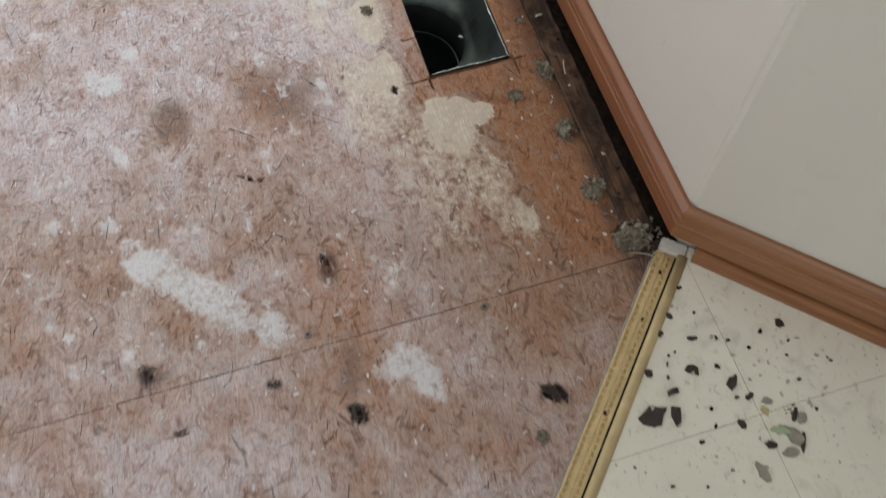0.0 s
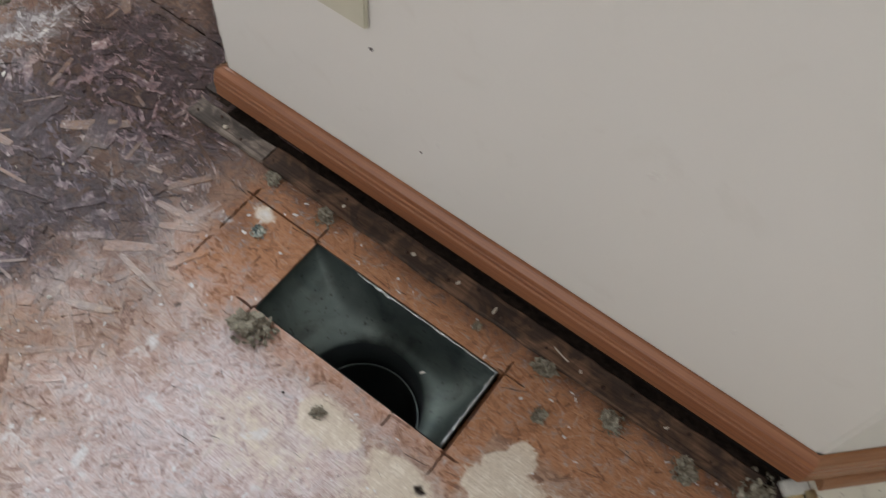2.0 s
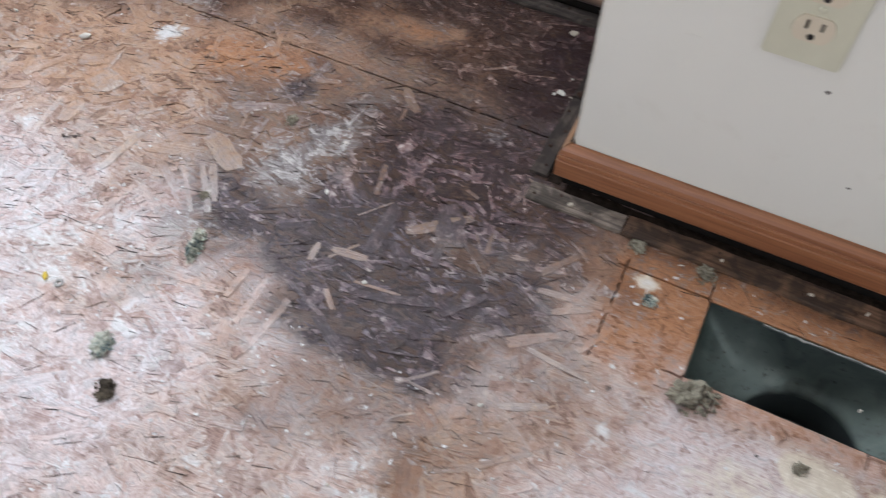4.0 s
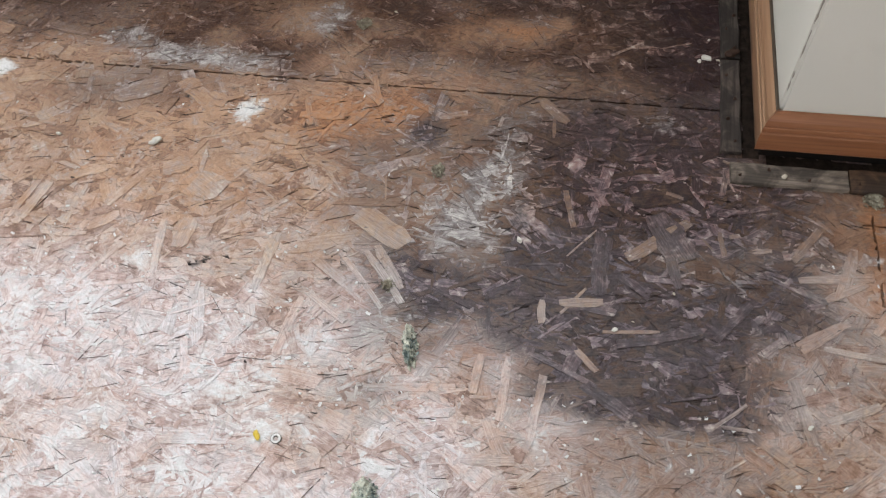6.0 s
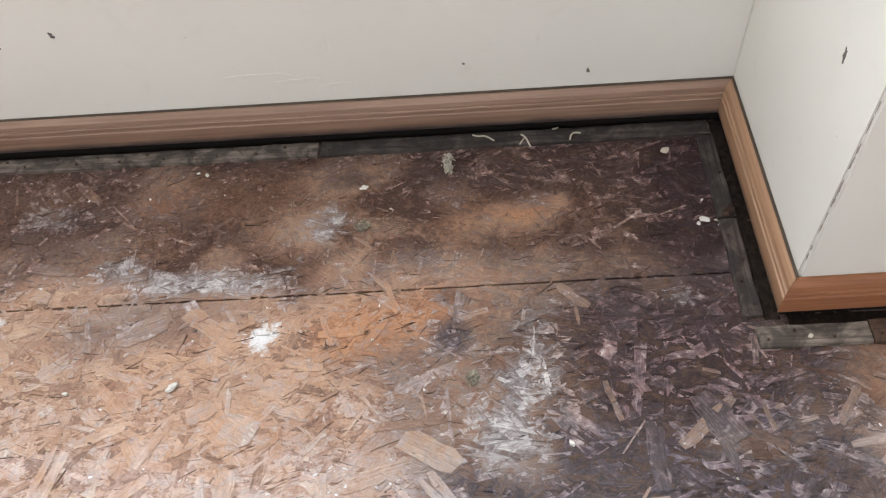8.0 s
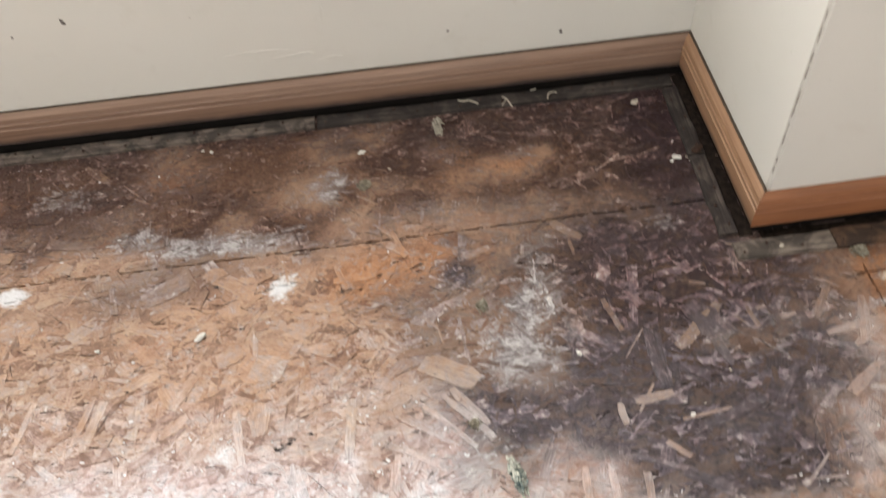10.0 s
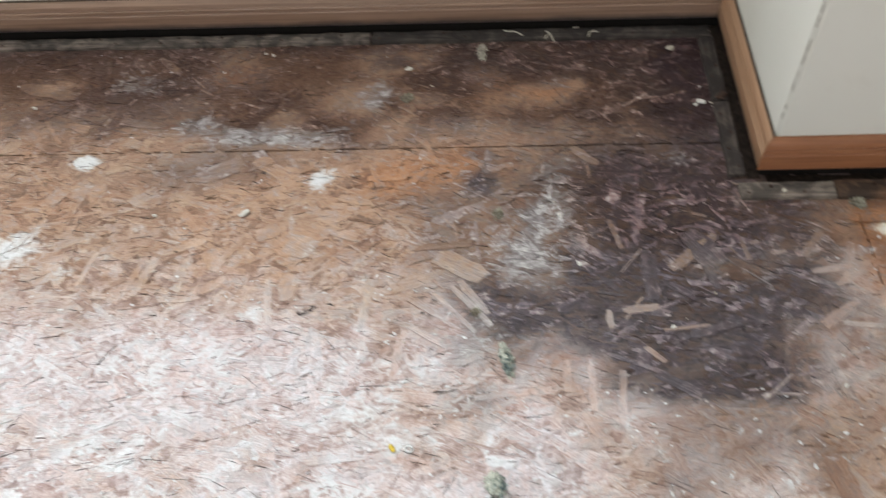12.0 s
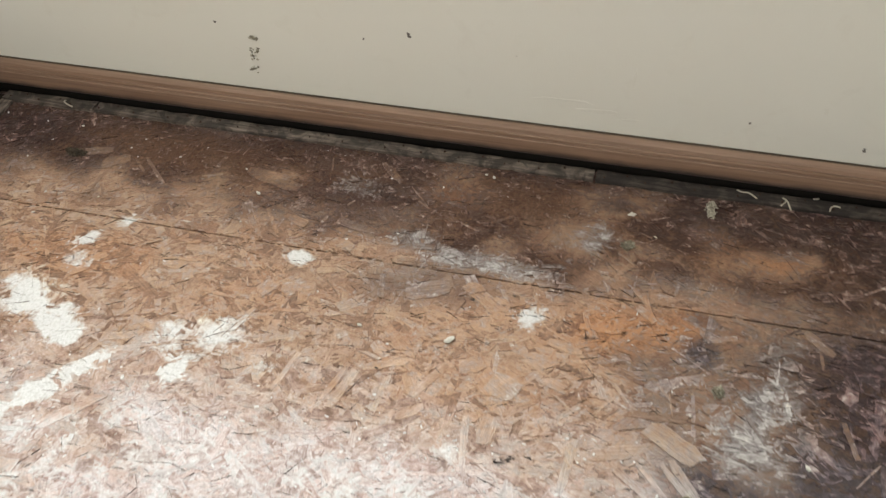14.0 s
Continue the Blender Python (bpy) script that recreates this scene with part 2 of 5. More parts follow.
M_BRASS_D = simple("dull_gold_lip", (0.66, 0.54, 0.31), 0.5, 0.5, 0.3, 40)
M_EDGE_METAL = simple("dull_bare_metal", (0.42, 0.39, 0.36), 0.55, 0.5, 0.4, 60)
# debris black, also used for painted shade in wall foot and board joint
M_DARK = simple("dirt_and_shade_black", (0.012, 0.010, 0.009), 0.9)
M_RUST = simple("rusty_nail", (0.055, 0.028, 0.018), 0.7, 0.4)
M_SCREW = simple("steel_screw", (0.22, 0.21, 0.20), 0.4, 0.9)
M_PLATE = simple("almond_plastic", (0.56, 0.54, 0.42), 0.35, 0, 0.08, 20, 0.0001)
M_FACE = simple("almond_receptacle", (0.60, 0.52, 0.40), 0.35, 0, 0.08, 20, 0.0001)
M_SLOT = simple("dark_slot", (0.012, 0.010, 0.009), 0.8)
M_CRUMB = simple("white_crumb", (0.64, 0.62, 0.57), 0.8)
M_CHIP = simple("dark_brown_chip", (0.050, 0.036, 0.030), 0.6, 0, 0.5, 120)
M_YELLOW = simple("yellow_crumb", (0.62, 0.45, 0.05), 0.7)
M_FIBRE = simple("pale_fibre", (0.50, 0.45, 0.37), 0.8)
M_PLUG = simple("white_caulk", (0.70, 0.69, 0.64), 0.6, 0, 0.3, 80)
M_GAP = simple("gap_dirt_and_shade", (0.032, 0.022, 0.017), 0.95, 0, 0.85, 130, 0.003)
M_UNDER = simple("dark_under_floor", (0.03, 0.025, 0.022), 0.9)
M_YELLOWISH = simple("tan_crumb", (0.55, 0.45, 0.25), 0.7)
M_GREENISH = simple("green_film_scrap", (0.42, 0.50, 0.33), 0.35)

m = Mat("cream_vinyl", 0.32, 0, 0.5)
_s = m.noise(26, 6, distort=0.8)
_c = m.mix(m.val(m.noise(7, 4), 0.35, 0.7, 0, 0.6), (0.81, 0.80, 0.69), (0.71, 0.70, 0.59))
_c = m.mix(m.val(_s, 0.54, 0.72, 0, 0.38), _c, (0.42, 0.40, 0.32))
_c = m.mix(m.val(m.noise(80, 5, distort=1.5), 0.60, 0.72, 0, 0.5), _c, (0.30, 0.27, 0.21))
_c = m.mix(m.val(m.noise(210, 3), 0.66, 0.73, 0, 0.7), _c, (0.12, 0.10, 0.07))
m.colour(_c).rough(m.val(_s, 0.3, 0.7, 0.25, 0.5)).bump(_s, 0.0005)
M_VINYL = m.m


def foam_material(name, stops):
    f = Mat(name, 0.9, 0, 0.2)
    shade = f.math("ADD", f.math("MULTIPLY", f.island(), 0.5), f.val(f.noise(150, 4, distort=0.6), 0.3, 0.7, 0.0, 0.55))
    f.colour(f.mix(f.val(f.noise(420, 3), 0.52, 0.68, 0, 0.6), f.ramp(shade, stops), (0.05, 0.045, 0.035)))
    f.bump(f.noise(420, 3), 0.001)
    return f.m


M_FOAM = foam_material("crumbled_foam_padding", [(0.0, (0.12, 0.09, 0.065)), (0.4, (0.19, 0.17, 0.13)), (0.75, (0.33, 0.31, 0.245)), (1.0, (0.46, 0.43, 0.34))])
M_FOAM_PALE = foam_material("pale_grey_foam_padding", [(0.0, (0.16, 0.14, 0.11)), (0.4, (0.36, 0.33, 0.27)), (1.0, (0.62, 0.59, 0.50))])
M_FOAM_DARK = foam_material("blackened_foam_padding", [(0.0, (0.02, 0.016, 0.012)), (0.6, (0.07, 0.055, 0.04)), (1.0, (0.20, 0.17, 0.12))])
M_FOAM_TEAL = foam_material("teal_foam_padding", [(0.0, (0.02, 0.026, 0.026)), (0.22, (0.07, 0.10, 0.105)), (0.4, (0.30, 0.33, 0.29)), (0.72, (0.60, 0.59, 0.50)), (0.85, (0.36, 0.42, 0.40)), (1.0, (0.10, 0.24, 0.31))])

# ---- building helpers ----


def obj(name, bm, material, parent=None, label="", smooth=False):
    me = bpy.data.meshes.new(name)
    bm.to_mesh(me)
    bm.free()
    for p in me.polygons:
        p.use_smooth = smooth
    me.materials.append(material)
    ob = new(name, me)
    if parent:
        ob.parent = parent
    return tagged(ob, label) if label else ob


def part(name, bm, material, parent, label="", smooth=False):
    return obj(name, bm, material, parent, label, smooth)


def empty(name, x, y, z=0.0, rz=0.0):
    ob = new(name)
    ob.empty_display_size = 0.02
    ob.matrix_world = pose(x, y, z, 0, 0, rz)
    return ob


def box(x0, y0, z0, x1, y1, z1, bevel=0.0, bm=None):
    bm = bm or bmesh.new()
    r = bmesh.ops.create_cube(bm, size=1.0, matrix=Matrix.LocRotScale(((x0 + x1) / 2, (y0 + y1) / 2, (z0 + z1) / 2), None, (x1 - x0, y1 - y0, z1 - z0)))
    if bevel:
        bmesh.ops.bevel(bm, geom=list({e for v in r["verts"] for e in v.link_edges}), offset=bevel, segments=2, affect="EDGES")
    return bm


def prism(pts, z0, z1):
    bm = bmesh.new()
    lo = [bm.verts.new((x, y, z0)) for x, y in pts]
    hi = [bm.verts.new((x, y, z1)) for x, y in pts]
    bm.faces.new(lo[::-1]), bm.faces.new(hi)
    for i in range(len(pts)):
        j = (i + 1) % len(pts)
        bm.faces.new((lo[i], lo[j], hi[j], hi[i]))
    bmesh.ops.recalc_face_normals(bm, faces=bm.faces)
    return bm


# ---- value noise on arrays, for stains ----


def hash2(ix, iy, seed):
    h = (ix.astype(np.int64) * 374761393 + iy.astype(np.int64) * 668265263 + seed * 974634777) & 0xFFFFFFFF
    h = ((h ^ (h >> 13)) * 1274126177) & 0xFFFFFFFF
    return ((h ^ (h >> 16)) & 0xFFFF) / 65535.0


def vnoise(x, y, size, seed):
    u, v = x / size, y / size
    i, j = np.floor(u), np.floor(v)
    f, g = u - i, v - j
    f, g = f * f * (3 - 2 * f), g * g * (3 - 2 * g)
    a, b = hash2(i, j, seed), hash2(i + 1, j, seed)
    c, d = hash2(i, j + 1, seed), hash2(i + 1, j + 1, seed)
    return (a * (1 - f) + b * f) * (1 - g) + (c * (1 - f) + d * f) * g


def fbm(x, y, size, seed, octaves=4):
    s, k, w = 0.0, 1.0, 0.0
    for o in range(octaves):
        s, w = s + k * vnoise(x, y, size / 2 ** o, seed + o), w + k
        k *= 0.55
    return s / w


def step(a, b, v):
    t = np.clip((v - a) / (b - a), 0, 1)
    return t * t * (3 - 2 * t)


class Stain:
    """Union of ragged patches on the floor."""

    def __init__(self, x, y, ragged=0.35, seed=1, grain=0.035):
        self.x, self.y = x, y
        self.n = (fbm(x, y, grain, seed) - 0.5) * 2 * ragged
        self.v = np.zeros_like(x)

    def spot(self, cx, cy, rx, ry, turn=0.0, strength=1.0, soft=0.45):
        c, s = math.cos(radians(turn)), math.sin(radians(turn))
        u, w = self.x - cx, self.y - cy
        d = np.sqrt(((c * u + s * w) / rx) ** 2 + ((c * w - s * u) / ry) ** 2) + self.n
        self.v = np.maximum(self.v, strength * step(1 + soft, 1 - soft, d))
        return self

    def field(self, mask, strength=1.0):
        self.v = np.maximum(self.v, strength * mask)
        return self


def stains(x, y):
    """The worn, wet, mouldy and painted areas of the board floor, in metres of the plan."""
    wob = (fbm(x, y, 0.09, 31) - 0.5) * 0.10
    X, Y = x + wob, y + (fbm(x, y, 0.08, 47) - 0.5) * 0.08
    n1, n2, n3 = fbm(x, y, 0.05, 5), fbm(x, y, 0.018, 9), fbm(x, y, 0.16, 77)
    out = {}
    # pale rubbed film over the open floor
    p = step(-0.13, -0.27, Y) * (0.42 + 0.58 * step(0.33, 0.66, 0.45 * n1 + 0.35 * n2 + 0.3 * n3))
    p = np.maximum(p, 0.6 * step(-0.02, -0.2, Y) * step(-0.35, -0.5, X) * step(0.42, 0.66, n2))
    p *= 1 - 0.42 * step(0.40, 0.72, x + 0.35 * (n3 - 0.5) - 0.25 * step(-0.30, -0.15, y)) * (0.6 + 0.4 * step(0.62, 0.42, n1)) * (1 - 0.55 * step(0.74, 0.80, x))
    p *= 1 - 0.55 * step(-0.30, -0.16, X) * step(0.26, 0.10, X) * step(-0.62, -0.50, Y) * (0.55 + 0.45 * step(0.62, 0.42, n1))
    pale = Stain(x, y, 0.5, 3, 0.03).field(p, 0.95)
    pale.spot(0.05, -0.20, 0.06, 0.08, 0, 0.5, 0.7).spot(-0.70, -0.30, 0.30, 0.10, 0, 0.9).spot(0.24, -0.42, 0.12, 0.09, 0, 0.85, 0.6).spot(-0.2, -0.46, 0.10, 0.05, 0, 0.6)
    pale.spot(0.30, -0.27, 0.14, 0.050, 0, 0.85).spot(0.60, -0.30, 0.12, 0.10, 0, 0.5, 0.7).spot(0.44, -0.62, 0.14, 0.10, 20, 0.95, 0.6).spot(0.87, -0.22, 0.08, 0.06, 30, 0.7, 0.8).spot(0.83, -0.12, 0.03, 0.03, 0, 0.5, 0.8)
    # rubbed through to the tan wood
    bare = Stain(x, y, 0.7, 83, 0.05).spot(0.434, -0.375, 0.05, 0.035, 20, 0.75, 0.7).spot(0.435, -0.494, 0.03, 0.022, 0, 0.6, 0.6).spot(0.80, -0.36, 0.05, 0.08, 0, 0.5, 0.7).spot(0.62, -0.38, 0.09, 0.06, 30, 0.5, 0.8).spot(-0.002, -0.405, 0.02, 0.05, -10, 0.8, 0.6).spot(0.011, -0.397, 0.05, 0.035, 0, 0.6, 0.7)
    bare.field(step(0.36, 0.66, x) * step(0.54, 0.34, n3 + 0.35 * (n1 - 0.5)), 0.48)
    out["pale"] = pale.v * (1 - bare.v)
    # clean orange board
    o = Stain(x, y, 0.4, 11, 0.03)
    rim = np.where(x < 0.486, -0.214, -0.150 + 0.14 * (x - 0.486)) + 0.022 * (n2 - 0.5)
    o.field(step(0.09, 0.105, x) * step(0.76, 0.72, x) * step(rim - 0.006, rim + 0.010, y), 0.9)
    o.field(step(0.735, 0.75, x) * step(0.62, 0.36, n1), 0.40).spot(0.434, -0.375, 0.05, 0.035, 20, 0.6, 0.7)
    o.field(step(0.40, 0.70, x) * step(0.52, 0.34, n3 + 0.3 * (n1 - 0.5)), 0.50)
    o.spot(-0.275, 0.160, 0.042, 0.020, 8, 0.8, 0.8).spot(-0.25, 0.175, 0.028, 0.018, 0, 0.8, 0.7).spot(-0.74, 0.21, 0.05, 0.028, 0, 0.7).spot(-0.45, 0.008, 0.11, 0.045, 10, 0.85, 0.6)
    o.spot(-0.35, 0.17, 0.05, 0.04, 0, 0.6).spot(-0.37, 0.04, 0.03, 0.015, 0, 0.7).spot(-0.28, -0.275, 0.05, 0.018, -8, 0.8)
    o.spot(0.70, -0.35, 0.07, 0.045, 30, 0.8).spot(0.06, -0.10, 0.04, 0.03, 0, 0.45).spot(0.12, -0.36, 0.08, 0.05, 0, 0.22)
    o.spot(-1.25, -0.02, 0.13, 0.05, 0, 0.55).spot(-0.62, -0.10, 0.07, 0.03, 0, 0.35).spot(-0.31, -0.34, 0.05, 0.03, 0, 0.6)
    o.field(step(-0.26, -0.12, Y) * step(-0.34, -0.45, X) * step(0.3, 0.6, n1), 0.36)
    o.spot(0.45, -0.40, 0.07, 0.07, 20, 0.5).spot(0.52, -0.30, 0.06, 0.05, 0, 0.5)
    out["ochre"] = o.v
    # brown wet timber
    b = Stain(x, y, 0.4, 17, 0.05)
    b.field(step(0.045, 0.11, Y) * step(-1.0, -0.85, X) * (0.62 + 0.5 * step(0.35, 0.6, n1)), 0.92)
    b.field(step(0.10, 0.17, Y) * step(0.25, 0.5, n3 + 0.3 * (n1 - 0.5)), 0.9)
    b.spot(-0.005, -0.415, 0.022, 0.045, 15, 0.5, 0.6).spot(0.0, -0.33, 0.10, 0.07, 0, 0.25, 0.7).spot(0.43, -0.36, 0.035, 0.06, -30, 0.42, 0.7).spot(0.42, -0.49, 0.03, 0.018, 0, 0.45, 0.6)
    b.spot(-0.12, -0.02, 0.24, 0.12, 0, 0.68, 0.6).spot(-0.02, -0.27, 0.04, 0.03, 0, 0.5).spot(0.03, -0.11, 0.05, 0.04, 0, 0.45).spot(-0.42, -0.04, 0.08, 0.03, 0, 0.3)
    b.spot(-1.30, 0.22, 0.30, 0.075, 3, 0.85, 0.5).spot(-1.02, 0.15, 0.12, 0.05, 0, 0.6, 0.6).spot(0.775, -0.365, 0.012, 0.035, 80, 0.4).spot(0.66, -0.36, 0.02, 0.012, 0, 0.8)
    b.field(step(-0.075, -0.05, y) * step(0.0, 0.08, x) * step(0.3, 0.6, n1 + 0.15), 0.6)
    patch = 1 - 0.40 * Stain(x, y, 0.7, 29, 0.018).spot(-0.293, -0.085, 0.026, 0.040, -15, 1.0, 0.6).spot(-0.308, -0.145, 0.036, 0.038, 20, 0.9, 0.6).v
    out["brown"] = patch * b.v * (1 - 0.85 * Stain(x, y, 0.6, 19, 0.025).spot(-0.275, 0.160, 0.040, 0.020, 8, 0.7, 0.9).spot(-0.25, 0.175, 0.03, 0.02, 0, 0.9, 0.7).spot(-0.74, 0.21, 0.05, 0.028, 0, 0.7, 0.8).spot(-0.42, 0.082, 0.14, 0.028, 0, 0.75, 0.8).spot(-0.36, 0.20, 0.035, 0.025, 0, 0.5, 0.8).spot(-0.56, 0.15, 0.06, 0.03, 0, 0.45, 0.9).v)
    # mould
    d = Stain(x, y, 0.42, 23, 0.04)
    d.spot(-0.18, -0.20, 0.22, 0.10, -8, 1.0, 0.6).spot(-0.12, -0.08, 0.20, 0.12, 0, 0.84, 0.6).spot(-0.315, -0.205, 0.065, 0.050, 15, 1.0, 0.3)
    d.spot(-0.11, -0.285, 0.12, 0.048, -6, 1.0).spot(-0.05, 0.10, 0.12, 0.18, 0, 0.78, 0.7).spot(-0.17, 0.03, 0.13, 0.08, 0, 0.58, 0.7)
    d.spot(-0.375, -0.005, 0.032, 0.022, 0, 0.62).spot(-0.37, 0.045, 0.022, 0.012, 0, 0.7).spot(-0.83, 0.19, 0.06, 0.03, 0, 0.75).spot(-0.91, 0.165, 0.05, 0.028, 0, 0.8)
    d.spot(-1.50, 0.225, 0.14, 0.07, 0, 0.95).spot(-1.36, 0.17, 0.06, 0.025, 0, 0.8).spot(-0.34, 0.235, 0.10, 0.035, 0, 0.85).spot(-0.72, 0.06, 0.07, 0.025, 10, 0.55)
    d.spot(0.01, -0.19, 0.055, 0.07, 0, 0.8, 0.6).spot(-0.60, 0.085, 0.05, 0.02, 0, 0.5).spot(-0.19, 0.24, 0.2, 0.05, 0, 0.7, 0.7)
    # second field: mould that also paints in the outlet gap's shade
    d.field(step(0.215, 0.285, y + 0.05 * (n1 - 0.5)), 0.85).field(step(-0.05, -0.035, y) * step(0.05, 0.0, x - 0.8) * step(-0.04, 0.0, x), 0.7)
    d.spot(-0.10, -0.36, 0.10, 0.05, 0, 0.35).spot(-0.16, -0.42, 0.03, 0.02, 0, 0.4)
    d.field(step(0.03, 0.09, Y) * step(0.46, 0.62, n1), 0.6).spot(-0.40, -0.10, 0.05, 0.10, 20, 0.42)
    d.spot(-0.13, -0.03, 0.20, 0.11, 0, 0.80, 0.6).spot(-0.30, -0.19, 0.10, 0.06, 10, 0.95, 0.5).spot(-0.02, -0.03, 0.06, 0.08, 0, 0.7, 0.6)
    d.spot(-0.85, 0.150, 0.10, 0.035, 0, 0.62, 0.7).spot(-0.74, 0.028, 0.12, 0.035, 8, 0.50, 0.7).spot(-0.06, 0.22, 0.11, 0.09, 0, 0.85, 0.6).spot(-0.497, 0.235, 0.03, 0.018, 0, 0.8, 0.6)
    d.spot(-0.368, -0.012, 0.030, 0.026, 0, 0.8, 0.6).spot(-0.35, 0.165, 0.024, 0.016, 0, 0.5, 0.7).spot(-0.20, 0.115, 0.06, 0.035, 0, 0.5, 0.7).spot(-0.95, 0.245, 0.10, 0.03, 0, 0.55, 0.7)
    out["mold"] = np.clip((1.22 - 0.30 * step(0.0, 0.08, y) * step(-0.2, -0.3, x)) * d.v, 0, 1) * patch
    # dry grey crust
    g = Stain(x, y, 0.75, 53, 0.02)
    g.spot(-0.296, -0.072, 0.028, 0.040, -10, 1.0, 0.5).spot(-0.312, -0.132, 0.034, 0.038, 15, 0.92, 0.6).spot(-0.272, -0.02, 0.018, 0.04, 0, 0.42, 0.8)
    g.spot(-0.775, 0.102, 0.030, 0.020, 0, 0.8, 0.7).spot(-0.685, 0.082, 0.075, 0.015, -6, 0.85, 0.6).spot(-0.605, 0.079, 0.045, 0.010, -2, 0.7, 0.7)
    g.spot(-0.521, 0.160, 0.020, 0.028, 0, 0.72, 0.7).spot(-0.105, 0.030, 0.018, 0.012, 0, 0.36, 0.8).spot(-0.26, 0.02, 0.02, 0.02, 0, 0.3, 0.8)
    g.spot(-0.375, -0.255, 0.035, 0.035, 0, 0.62, 0.8).spot(-0.37, -0.325, 0.040, 0.020, 10, 0.65, 0.8).spot(-0.88, 0.20, 0.04, 0.02, 0, 0.45, 0.8).spot(-0.553, 0.092, 0.02, 0.01, 0, 0.5)
    out["crust"] = g.v
    # white paint and plaster residue
    w = Stain(x, y, 0.55, 37, 0.022)
    w.spot(-0.585, 0.003, 0.016, 0.022, -20, 0.72)
    w.spot(-0.43, -0.02, 0.02, 0.01, 10, 0.4, 0.8).spot(-0.978, -0.112, 0.040, 0.036, 15, 0.66, 0.6).spot(-1.042, -0.130, 0.022, 0.034, 0, 0.66, 0.6).spot(-1.012, -0.178, 0.020, 0.018, 0, 1.0)
    w.spot(-1.16, -0.235, 0.016, 0.085, -38, 1.0, 0.2).spot(-1.215, -0.30, 0.020, 0.05, -40, 0.95, 0.3).spot(-1.20, -0.145, 0.045, 0.028, -35, 0.85)
    w.spot(-1.275, -0.108, 0.045, 0.030, -30, 0.78, 0.4).spot(-0.924, 0.037, 0.022, 0.016, 0, 0.85).spot(-1.25, 0.012, 0.022, 0.018, 0, 0.8).spot(-1.236, -0.031, 0.030, 0.022, 0, 0.55, 0.7).spot(-1.21, 0.05, 0.010, 0.022, -30, 0.8)
    w.spot(-0.90, -0.149, 0.016, 0.014, 0, 0.6, 0.7).spot(-0.64, -0.21, 0.03, 0.02, 20, 0.6, 0.7)
    w.spot(0.605, -0.545, 0.020, 0.024, 0, 0.8).spot(0.650, -0.500, 0.075, 0.026, 46, 0.62, 0.6).spot(0.715, -0.43, 0.03, 0.018, 40, 0.6, 0.6)
    w.spot(0.785, -0.315, 0.028, 0.032, 20, 0.62, 0.6).spot(0.812, -0.295, 0.022, 0.016, 20, 0.66, 0.5).spot(0.357, -0.553, 0.018, 0.014, 0, 0.9)
    w.spot(0.05, -0.31, 0.012, 0.006, 30, 0.9).spot(0.016, -0.17, 0.012, 0.012, 0, 0.3).spot(-0.02, -0.44, 0.02, 0.01, 0, 0.6)
    w.spot(0.135, -0.095, 0.012, 0.008, 0, 0.5, 0.6).spot(0.10, -0.13, 0.02, 0.006, 30, 0.5).spot(-0.36, -0.245, 0.030, 0.028, 0, 0.40, 0.8).spot(-0.37, -0.30, 0.03, 0.012, 20, 0.42, 0.8)
    w.spot(-0.06, 0.01, 0.018, 0.012, 0, 0.2, 0.7)
    for k in range(34):
        a, c = 0.5 + 0.5 * math.sin(k * 12.9898 + 1), 0.5 + 0.5 * math.sin(k * 78.233 + 2)
        w.spot(-1.5 + 2.2 * ((a * 97.3) % 1), -0.24 - 0.42 * ((c * 53.7) % 1), 0.006 + 0.014 * ((a * 31.1) % 1), 0.005 + 0.011 * ((c * 17.7) % 1), 180 * c, 0.65, 0.6)
    w.field(step(0.62, 0.74, n2) * step(-0.16, -0.30, Y) * step(0.745, 0.72, x), 0.55)
    # extra white to the west puts window sheen into the residue's colour
    w.field(step(0.40, 0.66, n2) * step(-0.18, -0.30, Y) * step(-0.33, -0.46, X), 0.54)
    out["white"] = w.v * (1 - 0.85 * Stain(x, y, 0.5, 43, 0.02).spot(-0.10, -0.25, 0.22, 0.10).v)
    # yellowed adhesive
    e = Stain(x, y, 0.5, 41, 0.03)
    lobes = Stain(x, y, 0.16, 97, 0.012).spot(0.508, -0.168, 0.017, 0.017, 0, 1.0, 0.12).spot(0.521, -0.147, 0.016, 0.017, 0, 1.0, 0.12).spot(0.535, -0.188, 0.042, 0.030, 20, 0.85, 0.3).spot(0.498, -0.190, 0.014, 0.016, 0, 0.9, 0.2)
    e.field(lobes.v).spot(0.60, -0.175, 0.095, 0.028, 9, 0.56, 0.8).spot(0.66, -0.146, 0.028, 0.011, 12, 0.62, 0.6).spot(0.585, -0.155, 0.03, 0.010, 30, 0.62, 0.6)
    e.spot(0.672, -0.140, 0.022, 0.013, 10, 0.7).spot(0.44, -0.240, 0.042, 0.028, 0, 0.84, 0.3).spot(0.350, -0.238, 0.038, 0.022, 0, 0.82, 0.3).spot(0.46, -0.268, 0.08, 0.04, 0, 0.60, 0.7).spot(0.57, -0.225, 0.11, 0.045, 10, 0.46, 0.8).spot(0.30, -0.285, 0.08, 0.04, 0, 0.54, 0.8)
    e.spot(-1.0, -0.10, 0.03, 0.02, 0, 0.4).spot(-1.27, -0.10, 0.05, 0.04, 0, 0.5, 0.8).spot(0.137, -0.094, 0.014, 0.010, 0, 0.8)
    out["cream"] = e.v
    # knots, burns and punched holes
    h = Stain(x, y, 0.5, 43, 0.008)
